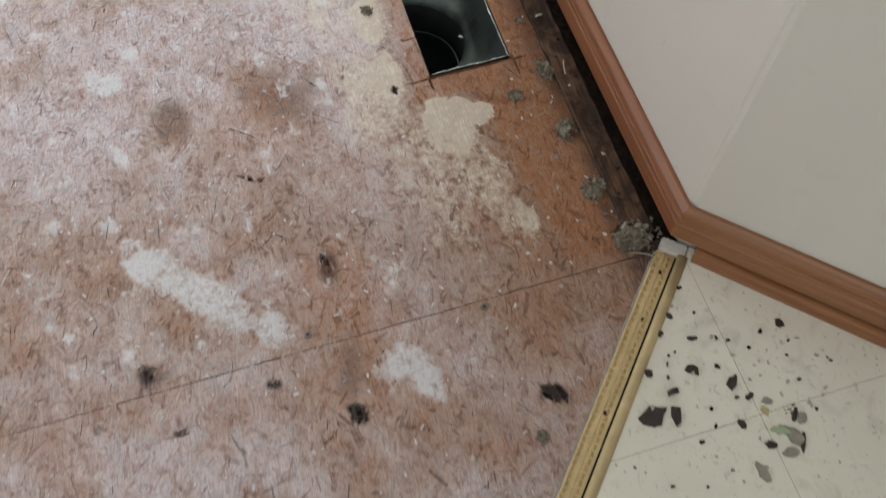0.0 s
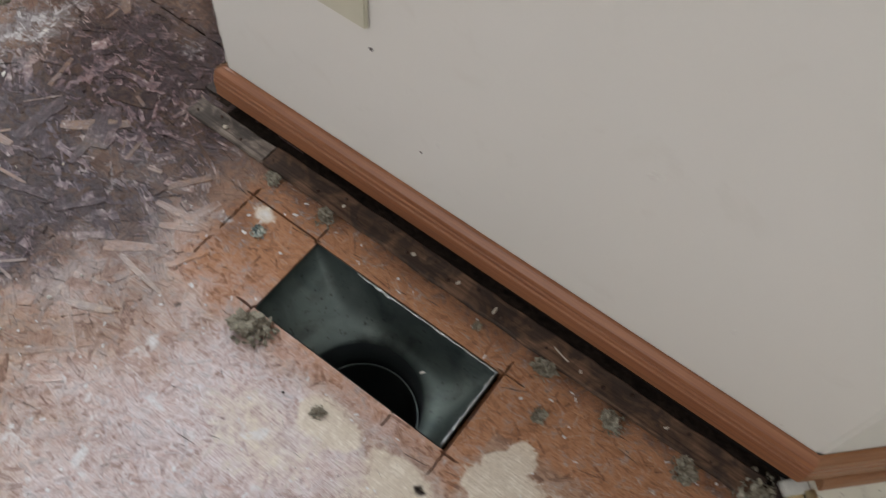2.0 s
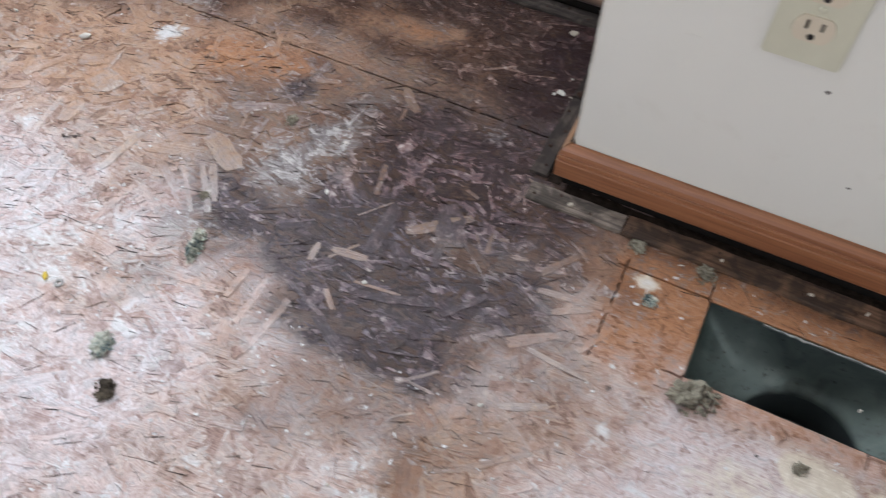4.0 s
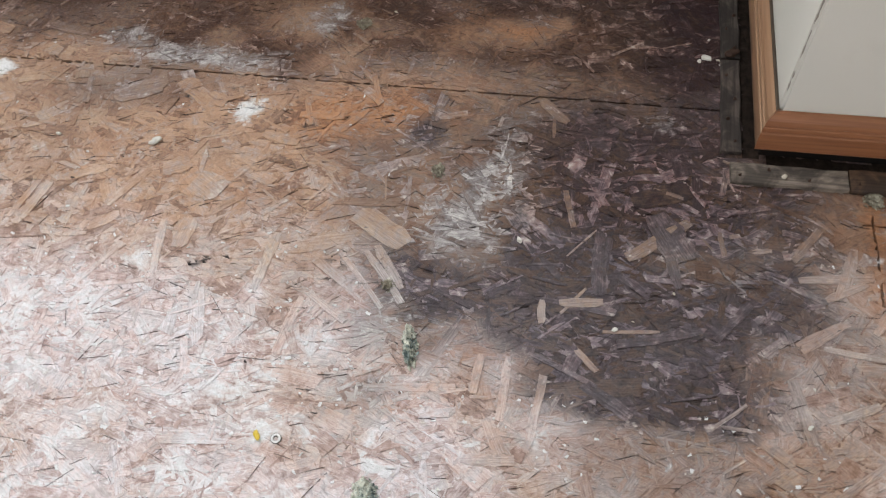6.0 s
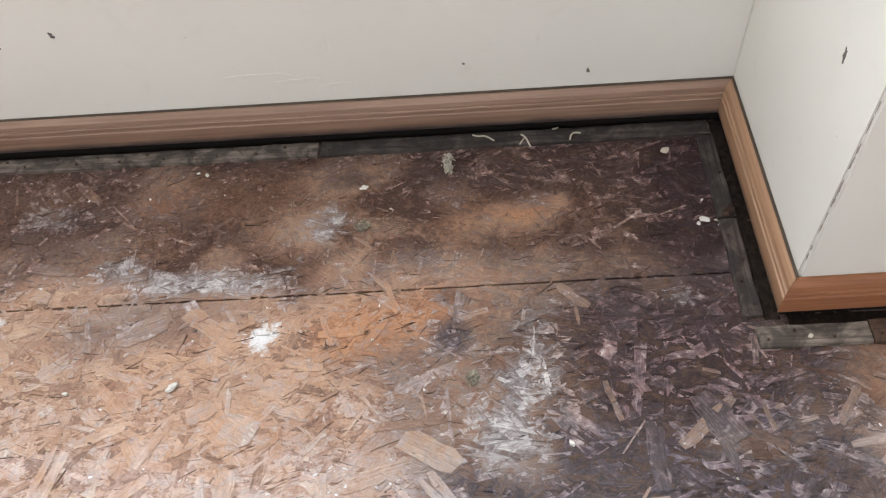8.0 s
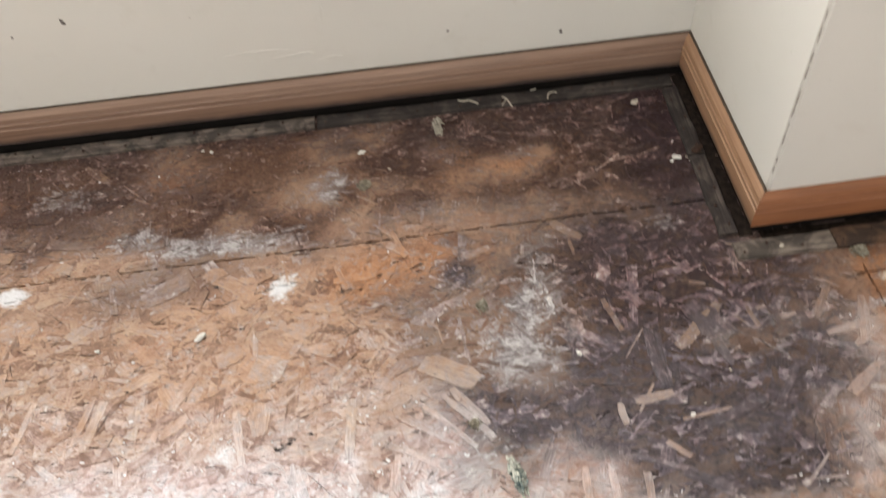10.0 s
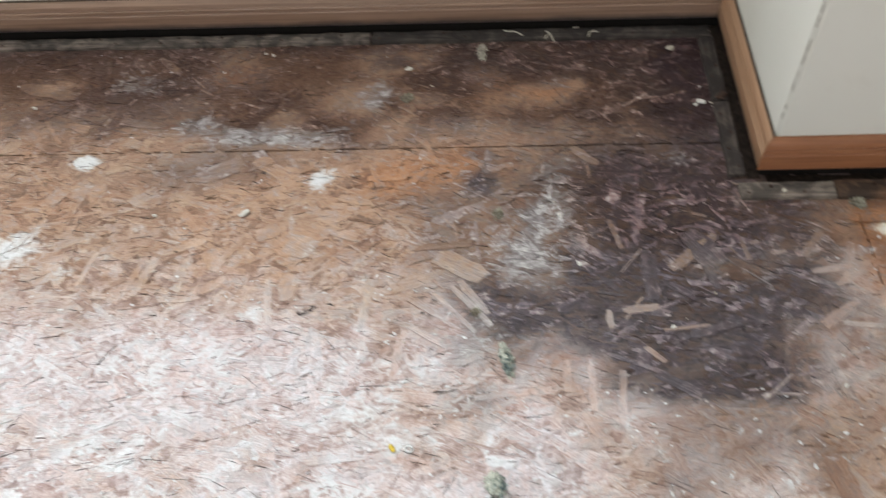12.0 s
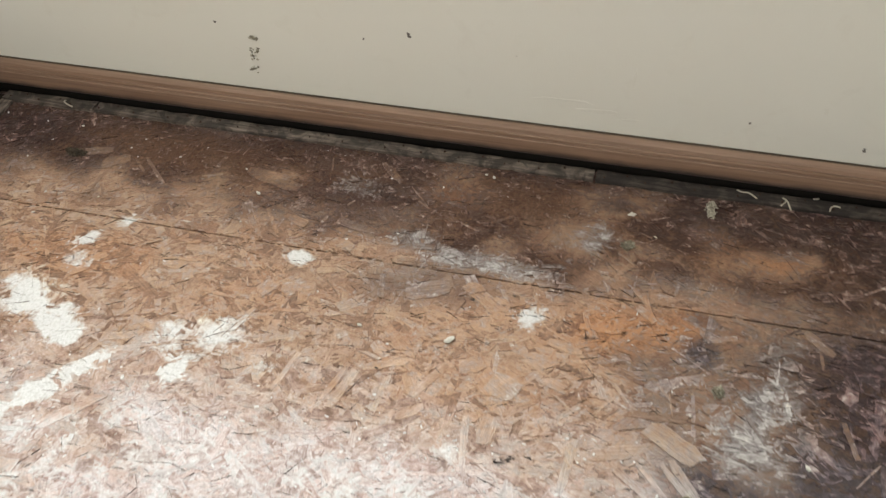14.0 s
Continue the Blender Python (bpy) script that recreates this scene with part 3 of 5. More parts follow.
    h.spot(0.728, -0.557, 0.012, 0.012, 0, 0.75, 0.8).spot(0.772, -0.442, 0.007, 0.008, 0, 0.8, 0.6).spot(0.824, -0.369, 0.012, 0.008, 35, 1.0, 0.4)
    h.spot(0.861, -0.180, 0.017, 0.009, 60, 1.0, 0.3).spot(0.767, -0.614, 0.006, 0.006, 0, 0.5).spot(0.794, -0.537, 0.004, 0.008, 0, 0.7)
    h.spot(-0.067, -0.292, 0.006, 0.016, 20, 1.0, 0.4).spot(0.138, -0.234, 0.004, 0.003, 0, 1.0).spot(0.461, -0.232, 0.005, 0.004, 0, 1.0).spot(0.655, -0.362, 0.010, 0.003, 10, 0.8)
    h.spot(-0.432, -0.21, 0.008, 0.006, 0, 0.8).spot(-0.43, -0.19, 0.003, 0.003, 0, 0.9).spot(-0.46, 0.0, 0.006, 0.004, 0, 0.9).spot(-0.445, 0.018, 0.006, 0.004, 0, 0.9).spot(-0.425, 0.005, 0.004, 0.003, 0, 0.9)
    h.spot(-0.51, -0.015, 0.005, 0.008, 0, 0.8).spot(-0.66, 0.015, 0.008, 0.004, 0, 0.9).spot(-0.61, 0.035, 0.009, 0.004, 0, 0.8).spot(-0.565, -0.205, 0.03, 0.0025, 18, 0.9, 0.3)
    h.spot(0.05, -0.25, 0.006, 0.004, 0, 0.7).spot(0.10, -0.27, 0.006, 0.003, 0, 0.7).spot(-0.33, -0.318, 0.045, 0.002, 6, 0.8, 0.3).spot(0.53, -0.42, 0.02, 0.002, 60, 0.8, 0.3)
    h.field(step(0.80, 0.86, vnoise(x, y, 0.006, 61)) * step(0.55, 0.7, n1) * step(-0.2, 0.0, Y), 0.7)
    out["hole"] = h.v
    return out


NAMES = ("pale", "ochre", "brown", "mold", "crust", "white", "cream", "hole")


def set_stains(me, x, y):
    for k, v in stains(x, y).items():
        a = me.attributes.new(k, "FLOAT", "POINT")
        a.data.foreach_set("value", np.clip(v, 0, 1).astype(np.float32))


# ---- room shell ----
H = 2.4
D45 = math.sqrt(0.5)
BLOCK = [(0.0, 0.0), (0.740, 0.0), (1.94, 1.2), (1.94, 1.4), (0.0, 1.4)]
bm = prism(BLOCK, 0.0, H)
upright = [e for e in bm.edges if abs(e.verts[0].co.z - e.verts[1].co.z) > 1 and e.verts[0].co.y < 0.1]
bmesh.ops.bevel(bm, geom=upright, offset=0.004, segments=3, affect="EDGES")
tagged(obj("wall_outlet", bm, M_WALL), "cream painted drywall corner with faint scuffs", "wall", kind="structure")

# north wall, with the window's opening
WX0, WX1, WZ0, WZ1 = -1.56, -0.40, 0.85, 2.05
bm = bmesh.new()
for a in ((-1.74, 0, 0.0, -0.0005, 0.116, WZ0), (-1.74, 0, WZ1, -0.0005, 0.116, H), (-1.74, 0, WZ0, WX0, 0.116, WZ1), (WX1, 0, WZ0, -0.0005, 0.116, WZ1)):
    box(*a, bm=bm)
wall_north = obj("wall_north", bm, M_WALL)
wall_north.matrix_world = pose(0, 0.304, 0, 0, 0, -0.458)  # the old wall is not quite square
tagged(wall_north, "cream painted drywall below a window, lightly scuffed", "wall", kind="structure")
tagged(obj("wall_west", box(-1.73, -3.9, 0, -1.61, 0.42, H), M_WALL), "plain cream painted wall meeting the window wall", "wall", kind="structure")
# unseen wall, with a wide opening made for the fill lamp
bm = bmesh.new()
for a in ((-1.73, -3.92, 0.0, -1.5, -3.8, H), (0.5, -3.92, 0.0, 2.72, -3.8, H), (-1.5, -3.92, 2.1, 0.5, -3.8, H)):
    box(*a, bm=bm)
tagged(obj("wall_south", bm, M_WALL), "plain cream painted wall with a wide opening", "wall", kind="structure")
# unseen wall; its opening is added for the kitchen fill lamp
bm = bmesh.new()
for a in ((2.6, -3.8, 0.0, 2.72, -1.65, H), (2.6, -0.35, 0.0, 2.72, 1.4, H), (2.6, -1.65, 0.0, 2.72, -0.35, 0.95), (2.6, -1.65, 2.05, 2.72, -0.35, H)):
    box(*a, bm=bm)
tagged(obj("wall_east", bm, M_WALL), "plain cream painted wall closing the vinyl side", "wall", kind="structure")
tagged(obj("wall_back", box(1.9405, 1.2, 0, 2.6, 1.32, H), M_WALL), "short plain cream wall", "wall", kind="structure")
tagged(obj("ceiling", box(-1.73, -3.92, H + 0.001, 2.72, 1.42, H + 0.1), M_CEIL), "plain white ceiling", "ceiling", kind="structure")

# ---- baseboards ----
PROFILE = [(0.0, 0.0), (0.0115, 0.0), (0.0125, 0.002), (0.0125, 0.0255), (0.0108, 0.0267), (0.0108, 0.0279), (0.0118, 0.0291), (0.0114, 0.0335),
           (0.0098, 0.0345), (0.0098, 0.0356), (0.0106, 0.0367), (0.0092, 0.0425), (0.0064, 0.0462), (0.0035, 0.0492), (0.0, 0.0495)]


def moulding(name, p0, p1, m0, m1, z, profile, material, label, rise=0.0):
    """A moulding along p0-p1; m0 and m1 are the mitre offsets at its ends per metre of depth."""
    bm = bmesh.new()
    d = Vector((p1[0] - p0[0], p1[1] - p0[1], 0)).normalized()
    rz = math.degrees(math.atan2(d.y, d.x))
    length = math.hypot(p1[0] - p0[0], p1[1] - p0[1])
    rings = []
    n = max(2, int(length / 0.12))
    for k in range(n + 1):
        ring = []
        for dep, h in profile:
            a, b = m0 * dep, length + m1 * dep
            s = a + (b - a) * k / n
            ring.append(bm.verts.new((s, -dep, h + rise * s)))
        rings.append(ring)
    for r, q in zip(rings, rings[1:]):
        for i in range(len(profile) - 1):
            bm.faces.new((r[i], r[i + 1], q[i + 1], q[i]))
        bm.faces.new((r[-1], r[0], q[0], q[-1]))
    bm.faces.new(rings[0][::-1]), bm.faces.new(rings[-1])
    bmesh.ops.recalc_face_normals(bm, faces=bm.faces)
    ob = obj(name, bm, material)
    ob.matrix_world = pose(p0[0], p0[1], z, 0, 0, rz)
    return tagged(ob, label, "baseboard", kind="structure")


BZ = 0.023
T22 = math.tan(radians(22.5))
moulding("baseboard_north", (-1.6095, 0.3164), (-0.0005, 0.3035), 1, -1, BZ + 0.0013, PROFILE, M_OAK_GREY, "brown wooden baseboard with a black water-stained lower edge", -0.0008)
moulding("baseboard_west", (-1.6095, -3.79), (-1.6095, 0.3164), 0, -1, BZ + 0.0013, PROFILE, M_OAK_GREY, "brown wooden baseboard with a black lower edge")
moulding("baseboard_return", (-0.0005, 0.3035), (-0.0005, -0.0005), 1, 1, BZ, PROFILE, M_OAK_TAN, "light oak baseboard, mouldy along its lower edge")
moulding("baseboard_outlet", (-0.0005, -0.0005), (0.740, -0.0005), -1, T22, 0.0205, PROFILE, M_OAK, "reddish stained wooden baseboard with grooved top", 0.009)
moulding("baseboard_diagonal", (0.740, -0.0005), (1.94, 1.1995), -T22, 0, 0.0272, PROFILE, M_OAK_MID, "stained wooden baseboard over a shoe moulding")
SHOE = [(0.0, 0.0), (0.019, 0.0), (0.019, 0.006), (0.0175, 0.011), (0.015, 0.0155), (0.0125, 0.0165), (0.0, 0.0168)]
moulding("shoe_moulding", (0.7575, 0.0170), (1.94, 1.1995), 0, 0, 0.0062, SHOE, M_OAK_MID, "stained wooden shoe moulding along the vinyl")

# mouldy wall foot behind and below the raised baseboards, blackened for gap shade too
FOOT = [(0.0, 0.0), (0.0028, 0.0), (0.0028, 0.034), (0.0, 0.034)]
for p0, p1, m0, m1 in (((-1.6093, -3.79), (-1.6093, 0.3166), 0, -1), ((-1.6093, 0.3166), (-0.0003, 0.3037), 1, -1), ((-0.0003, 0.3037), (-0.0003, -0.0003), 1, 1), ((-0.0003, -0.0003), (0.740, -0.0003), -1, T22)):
    tagged(moulding("trim", p0, p1, m0, m1, 0.0, FOOT, M_DARK, "black mouldy foot of the wall, also painted for the gap's shade"), category="trim")

# dark fill in the gaps along the walls: dirt plus the gap's painted shade
for x0, y0, x1, y1 in ((-1.606, -0.9, -1.587, 0.300), (-1.606, 0.2960, -0.022, 0.3010), (-0.0205, -0.010, -0.0032, 0.2985), (0.004, -0.0228, 0.735, -0.0032)):
    bm = bmesh.new()
    n = 60
    rows = []
    for k in range(n + 1):
        f = k / n
        long_x = x1 - x0 > y1 - y0
        lift = 0.0125 * (1 - f) if long_x and x0 < -1 else 0.0
        row = []
        for j in range(4):
            g = j / 3
            px, py = (x0 + (x1 - x0) * f, y0 + (y1 - y0) * g + lift) if long_x else (x0 + (x1 - x0) * g, y0 + (y1 - y0) * f)
            row.append(bm.verts.new((px, py, 0.0012 + 0.0022 * noise.noise((px * 90, py * 90, 3)) ** 2 + (0.001 if j in (1, 2) else 0))))
        rows.append(row)
    for r, q in zip(rows, rows[1:]):
        for j in range(3):
            bm.faces.new((r[j], q[j], q[j + 1], r[j + 1]))
    bmesh.ops.recalc_face_normals(bm, faces=bm.faces)
    tagged(obj("dirt", bm, M_GAP), "dark dirt along the wall, coloured for the gap's shade too", "dirt", kind="stuff")

# dark strip painting the shadow gap where the baseboards meet the wall
LINE = [(0.0, 0.0), (0.0030, 0.0), (0.0022, 0.0013), (0.0, 0.0016)]
M_LINE = simple("shadow_gap", (0.085, 0.065, 0.05), 0.85)
tagged(moulding("trim", (-1.6095, 0.3164), (-0.0005, 0.3035), 1, -1, BZ + 0.0013 + 0.0496, LINE, M_LINE, "dark strip standing in for the shadow gap atop the baseboard", -0.0008), category="trim")
tagged(moulding("trim", (-0.0005, 0.3035), (-0.0005, -0.0005), 1, 1, BZ + 0.0496, LINE, M_LINE, "dark strip standing in for the shadow gap atop the baseboard"), category="trim")

# ---- board floor ----
VX0, VX1, VY0, VY1 = 0.204, 0.456, -0.187, -0.085
SEAM_Y, SEAM_X = 0.057, 0.7465
# saw cuts: axis, place, from, to
CUTS = [("x", 0.107, -0.205, -0.072), ("y", -0.083, 0.100, 0.204), ("x", 0.4575, -0.212, -0.070), ("y", -0.0835, 0.452, 0.480),
        ("y", -0.1885, 0.455, 0.470), ("x", 0.2025, -0.205, -0.187), ("y", -0.1885, 0.186, 0.203), ("x", 0.392, -0.203, -0.187), ("x", 0.2025, -0.085, -0.066)]


def axis_lines(lo, hi, fine_lo, fine_hi, size, extra):
    v = list(np.arange(max(lo, fine_lo), min(hi, fine_hi), size))
    a = lo
    while a < fine_lo:
        v.append(a)
        a += 0.03
    a = max(fine_hi, lo)
    while a < hi:
        v.append(a)
        a += 0.03
    v += [lo, hi]
    keep = sorted(x for x in set(v) if not any(abs(x - e) < 0.0024 for e in extra))
    return np.array(sorted(set(keep) | {e for e in extra if lo <= e <= hi}))


def board(name, x0, x1, y0, y1, hole, parent, label):
    w = 0.0015
    ex, ey = [x0, x1], [y0, y1]
    for ax, c, a, b in CUTS:
        (ex if ax == "x" else ey).extend((c - w, c, c + w))
        (ey if ax == "x" else ex).extend((a, b))
    if hole:
        ex += [VX0, VX1]
        ey += [VY0, VY1]
    xs, ys = axis_lines(x0, x1, -1.62, 1.15, 0.004, sorted(ex)), axis_lines(y0, y1, -0.80, 0.32, 0.004, sorted(ey))
    X, Y = np.meshgrid(xs, ys, indexing="ij")
    x, y = X.ravel(), Y.ravel()
    z = (fbm(x, y, 0.012, 71, 3) - 0.5) * 0.0012
    st = stains(x, y)
    z = z + 0.0010 * st["white"] + 0.0012 * st["cream"] - 0.004 * step(0.5, 1.0, st["hole"])
    for ax, c, a, b in CUTS:
        u, v = (x, y) if ax == "x" else (y, x)
        z = np.where((np.abs(u - c) < w * 0.5) & (v > a - 1e-6) & (v < b + 1e-6), -0.009, z)
    nx, ny = len(xs), len(ys)
    I, J = np.meshgrid(np.arange(nx - 1), np.arange(ny - 1), indexing="ij")
    I, J = I.ravel(), J.ravel()
    if hole:
        cx, cy = (xs[I] + xs[I + 1]) / 2, (ys[J] + ys[J + 1]) / 2
        ok = ~((cx > VX0) & (cx < VX1) & (cy > VY0) & (cy < VY1))
        I, J = I[ok], J[ok]
    q = np.stack([I * ny + J, (I + 1) * ny + J, (I + 1) * ny + J + 1, I * ny + J + 1], 1)
    verts = np.stack([x, y, z], 1).tolist()
    faces = q.tolist()
    # sawn edges of the board, round its rim and the hole
    seen = {}
    for f in faces:
        for a, b in zip(f, f[1:] + f[:1]):
            seen[(a, b)] = True
    low = {}
    for a, b in [e for e in seen if (e[1], e[0]) not in seen]:
        for k in (a, b):
            if k not in low:
                low[k] = len(verts)
                verts.append((verts[k][0], verts[k][1], -0.018))
        faces.append([b, a, low[a], low[b]])
    me = bpy.data.meshes.new(name)
    me.from_pydata(verts, [], faces)
    va = np.array(verts)
    set_stains(me, va[:, 0], va[:, 1])
    me.materials.append(M_OSB)
    ob = new(name, me)
    ob.parent = parent
    return tagged(ob, label)


floor = empty("floor", 0, 0, 0)
tagged(floor, "worn strand-board subfloor with mould, paint and water stains", "floor", kind="structure")
board_far = board("board", -1.66, 0.04, SEAM_Y + 0.0013, 0.335, False, floor, "brown and black water-stained strand board under the wall")
board_main = board("board", -1.66, SEAM_X - 0.0006, -3.8, SEAM_Y - 0.0013, True, floor, "pale worn strand board with a black mould patch")
board_right = board("board", SEAM_X + 0.0006, 2.6, -3.8, 0.0, False, floor, "orange-brown strand board beside the threshold")
part("under_floor", box(-1.66, -3.8, -0.06, 0.20, 0.335, -0.03), M_UNDER, floor)
part("joint_dust", box(SEAM_X - 0.0005, -3.8, -0.012, SEAM_X + 0.0005, -0.19, -0.0012), simple("joint_dust", (0.13, 0.07, 0.042), 0.9), floor, "brown dust in the board joint")
# black strip paints the shade inside the open joint
part("joint_shade", box(-1.66, SEAM_Y - 0.0012, -0.02, 0.03, SEAM_Y + 0.0012, -0.0045), M_DARK, floor, "black strip standing in for the shade of the open board joint")
part("under_floor", box(0.46, -3.8, -0.06, 2.6, 1.3, -0.03), M_UNDER, floor)


def blocked(cx, cy, hx, hy):
    """True where a strand of that half extent would lie across a seam, a cut or the vent."""
    if cx + hx > VX0 and cx - hx < VX1 and cy + hy > VY0 and cy - hy < VY1:
        return True
    if abs(cy - SEAM_Y) < hy + 0.0012 and cx < 0.04:
        return True
    if abs(cx - SEAM_X) < hx + 0.0006 and cy < 0:
        return True
    for ax, c, a, b in CUTS:
        u, v, hu, hv = (cx, cy, hx, hy) if ax == "x" else (cy, cx, hy, hx)
        if abs(u - c) < hu + 0.0010 and a - hv < v < b + hv:
            return True
    return False


def strand_field(name, parent, count, x0, x1, y0, y1, seed):
    """A pressed layer of wood strands over a stretch of board, one mesh, with open cracks and paint flecks among them."""
    rng = random.Random(seed)
    verts, faces, gu, gv, crack, fleck, picks = [], [], [], [], [], [], []
    for k in range(count):
        cx, cy = rng.uniform(x0, x1), rng.uniform(y0, y1)
        worn = cx > 0.10
        sort = rng.random()
        is_crack, is_fleck = sort < (0.025 if worn else 0.085), 0.13 < sort < (0.165 if worn else 0.22 if cy < -0.18 and cx < -0.3 else 0.17 if cy < -0.15 else 0.137)
        if is_fleck and -0.38 < cx < 0.06 and cy > -0.31:
            continue
        layer = k / count  # broad flakes are pressed in first, splinters come last
        long = rng.uniform(0.006, 0.024) if worn else min(0.080, 0.010 + rng.expovariate(1 / (0.026 - 0.012 * layer)))
        wide = max(0.0012, long * rng.uniform(0.06, 0.30 - 0.10 * layer))
        if not worn and rng.random() < 0.22 - 0.20 * layer:
            wide = rng.uniform(0.009, 0.022)
        a = rng.gauss(0, 0.50) if rng.random() < 0.68 else rng.uniform(-1.57, 1.57)
        if is_crack:
            long, wide = (0.004 + rng.expovariate(1 / 0.007) if worn else rng.uniform(0.006, 0.030)), rng.uniform(0.0003, 0.0007)
            a *= 0.8
        if is_fleck:
            long, wide = rng.uniform(0.0015, 0.006), rng.uniform(0.001, 0.003)
        c, s = math.cos(a), math.sin(a)
        hx, hy = (abs(c) * long + abs(s) * wide) / 2, (abs(s) * long + abs(c) * wide) / 2
        # strands end at the sawn edges
        if abs(cy - SEAM_Y) < hy:
            cy = SEAM_Y + math.copysign(hy + 0.0015, 1 if y0 > SEAM_Y - 0.01 else -1)
        if abs(cx - SEAM_X) < hx:
            cx = SEAM_X + math.copysign(hx + 0.0008, cx - SEAM_X)
        for ax, c0, a0, b0 in CUTS:
            if ax == "x" and abs(cx - c0) < hx + 0.0006 and a0 - hy < cy < b0 + hy:
                cx = c0 + math.copysign(hx + 0.0012, cx - c0)
            if ax == "y" and abs(cy - c0) < hy + 0.0006 and a0 - hx < cx < b0 + hx:
                cy = c0 + math.copysign(hy + 0.0012, cy - c0)
        if blocked(cx, cy, hx, hy):
            continue
        z = rng.uniform(0.0001, 0.0006) if worn else 0.0002 + 0.0007 * layer + rng.uniform(0, 0.0002) + (rng.uniform(0.0002, 0.0007) if rng.random() < 0.12 else 0)
        if is_crack or is_fleck:
            z += 0.0006
        t1, t2 = rng.uniform(-0.0007, 0.0007), rng.uniform(-0.0004, 0.0004)
        if worn:
            t1, t2 = t1 * 0.4, t2 * 0.4
        e = [rng.uniform(-0.42, 0.42) for _ in range(4)]
        base = len(verts)
        pts = []
        for i, (u, v) in enumerate(((-1, -1), (0.1, -1.05), (1, -1), (1, 1), (-0.1, 1.05), (-1, 1))):
            lu = u * long / 2 * (1 + 0.5 * e[i % 4] * abs(u))
            lv = v * wide / 2 * (1 + e[(i + 1) % 4]) * (0.15 if is_crack and abs(u) == 1 else 1)
            pts.append((cx + c * lu - s * lv, cy + s * lu + c * lv, z + t1 * u + t2 * v))
            gu.append(lu * 45)
            gv.append(lv * 800)
        gu += gu[-6:]
        gv += gv[-6:]
        pk = rng.random()
        picks += [0.5 + (pk - 0.5) * (0.8 if worn else 0.58 if cy > 0.10 or cy > -0.02 and cx > -0.36 else 1.0 if -0.4 < cx < 0.05 and cy > -0.33 else 0.9)] * 12
        crack += [0.66 if is_crack else 0.0] * 12
        fleck += [1.0 if is_fleck else 0.0] * 12
        verts += pts
        verts += [(px, py, -0.0008) for px, py, pz in pts]
        faces.append([base, base + 1, base + 4, base + 5])
        faces.append([base + 1, base + 2, base + 3, base + 4])
        for i in range(6):
            j = (i + 1) % 6
            faces.append([base + j, base + i, base + 6 + i, base + 6 + j])
    me = bpy.data.meshes.new(name)
    me.from_pydata(verts, [], faces)
    va = np.array(verts)
    extra = {"hole": np.array(crack), "white": np.array(fleck), "pick": np.array(picks), "grain_u": np.array(gu), "grain_v": np.array(gv)}
    st = stains(va[:, 0], va[:, 1])
    for key in NAMES + ("pick", "grain_u", "grain_v"):
        v = extra[key] if key in ("pick", "grain_u", "grain_v") else np.clip(np.maximum(st[key], extra.get(key, 0)), 0, 1)
        if key == "white":
            v = v * (1 - (extra["hole"] > 0))
        me.attributes.new(key, "FLOAT", "POINT").data.foreach_set("value", v.astype(np.float32))
    me.materials.append(M_STRAND)
    ob = new(name, me)
    ob.parent = parent
    return tagged(ob, "pressed wood strands of the board surface", kind="stuff")


strand_field("strands", board_far, 9000, -1.62, 0.0, 0.06, 0.30, 3)
strand_field("strands", board_main, 46000, -1.62, 0.745, -0.80, 0.055, 4)
strand_field("strands", board_right, 5200, 0.75, 1.12, -0.72, 0.0, 5)

# ---- vinyl and threshold ----
TURN = radians(-42.3)
U, V = Vector((math.cos(TURN), math.sin(TURN), 0)), Vector((-math.sin(TURN), math.cos(TURN), 0))  # along the threshold, across it towards the vinyl
T0 = Vector((0.7345, -0.0125, 0))  # the threshold's board-side corner at the wall
a0 = T0 + V * 0.030
M_SMOKE = simple("grimy_joint", (0.34, 0.31, 0.23), 0.8)
VINYL = [(a0.x, a0.y), tuple((a0 + U * 2.6)[:2]), (2.6, -1.85), (2.6, 1.2), (1.93, 1.2)]
vinyl = tagged(obj("vinyl_floor", prism(VINYL, 0.0012, 0.0058), M_SMOKE), "dirty cream vinyl tiles with scratches and debris", "floor", kind="structure")


def clipped(poly, x0, x1, y0, y1):
    """A convex outline cut down to a cell of the tile grid."""
    for ax, lim, sign in ((0, x0, 1), (0, x1, -1), (1, y0, 1), (1, y1, -1)):
        out = []
        for p, q in zip(poly, poly[1:] + poly[:1]):
            dp, dq = sign * (p[ax] - lim), sign * (q[ax] - lim)
            if dp >= 0:
                out.append(p)
            if dp * dq < 0:
                f = dp / (dp - dq)
                out.append((p[0] + f * (q[0] - p[0]), p[1] + f * (q[1] - p[1])))
        poly = out
        if len(poly) < 3:
            return []
    return poly


TILE = 0.3048
for i in range(-1, 6):
    for j in range(-7, 5):
        x, y = 0.940 + i * TILE, 0.0 + j * TILE
        p = clipped(VINYL, x + 0.0003, x + TILE - 0.0003, y + 0.0003, y + TILE - 0.0003)
        if p:
            part("vinyl_tile", prism(p, 0.0014, 0.0062), M_VINYL, vinyl)

threshold = empty("threshold_strip", T0.x, T0.y, 0.0, -42.3)
tagged(threshold, "gold metal carpet threshold strip with gripper teeth", "threshold")
TL = 2.4


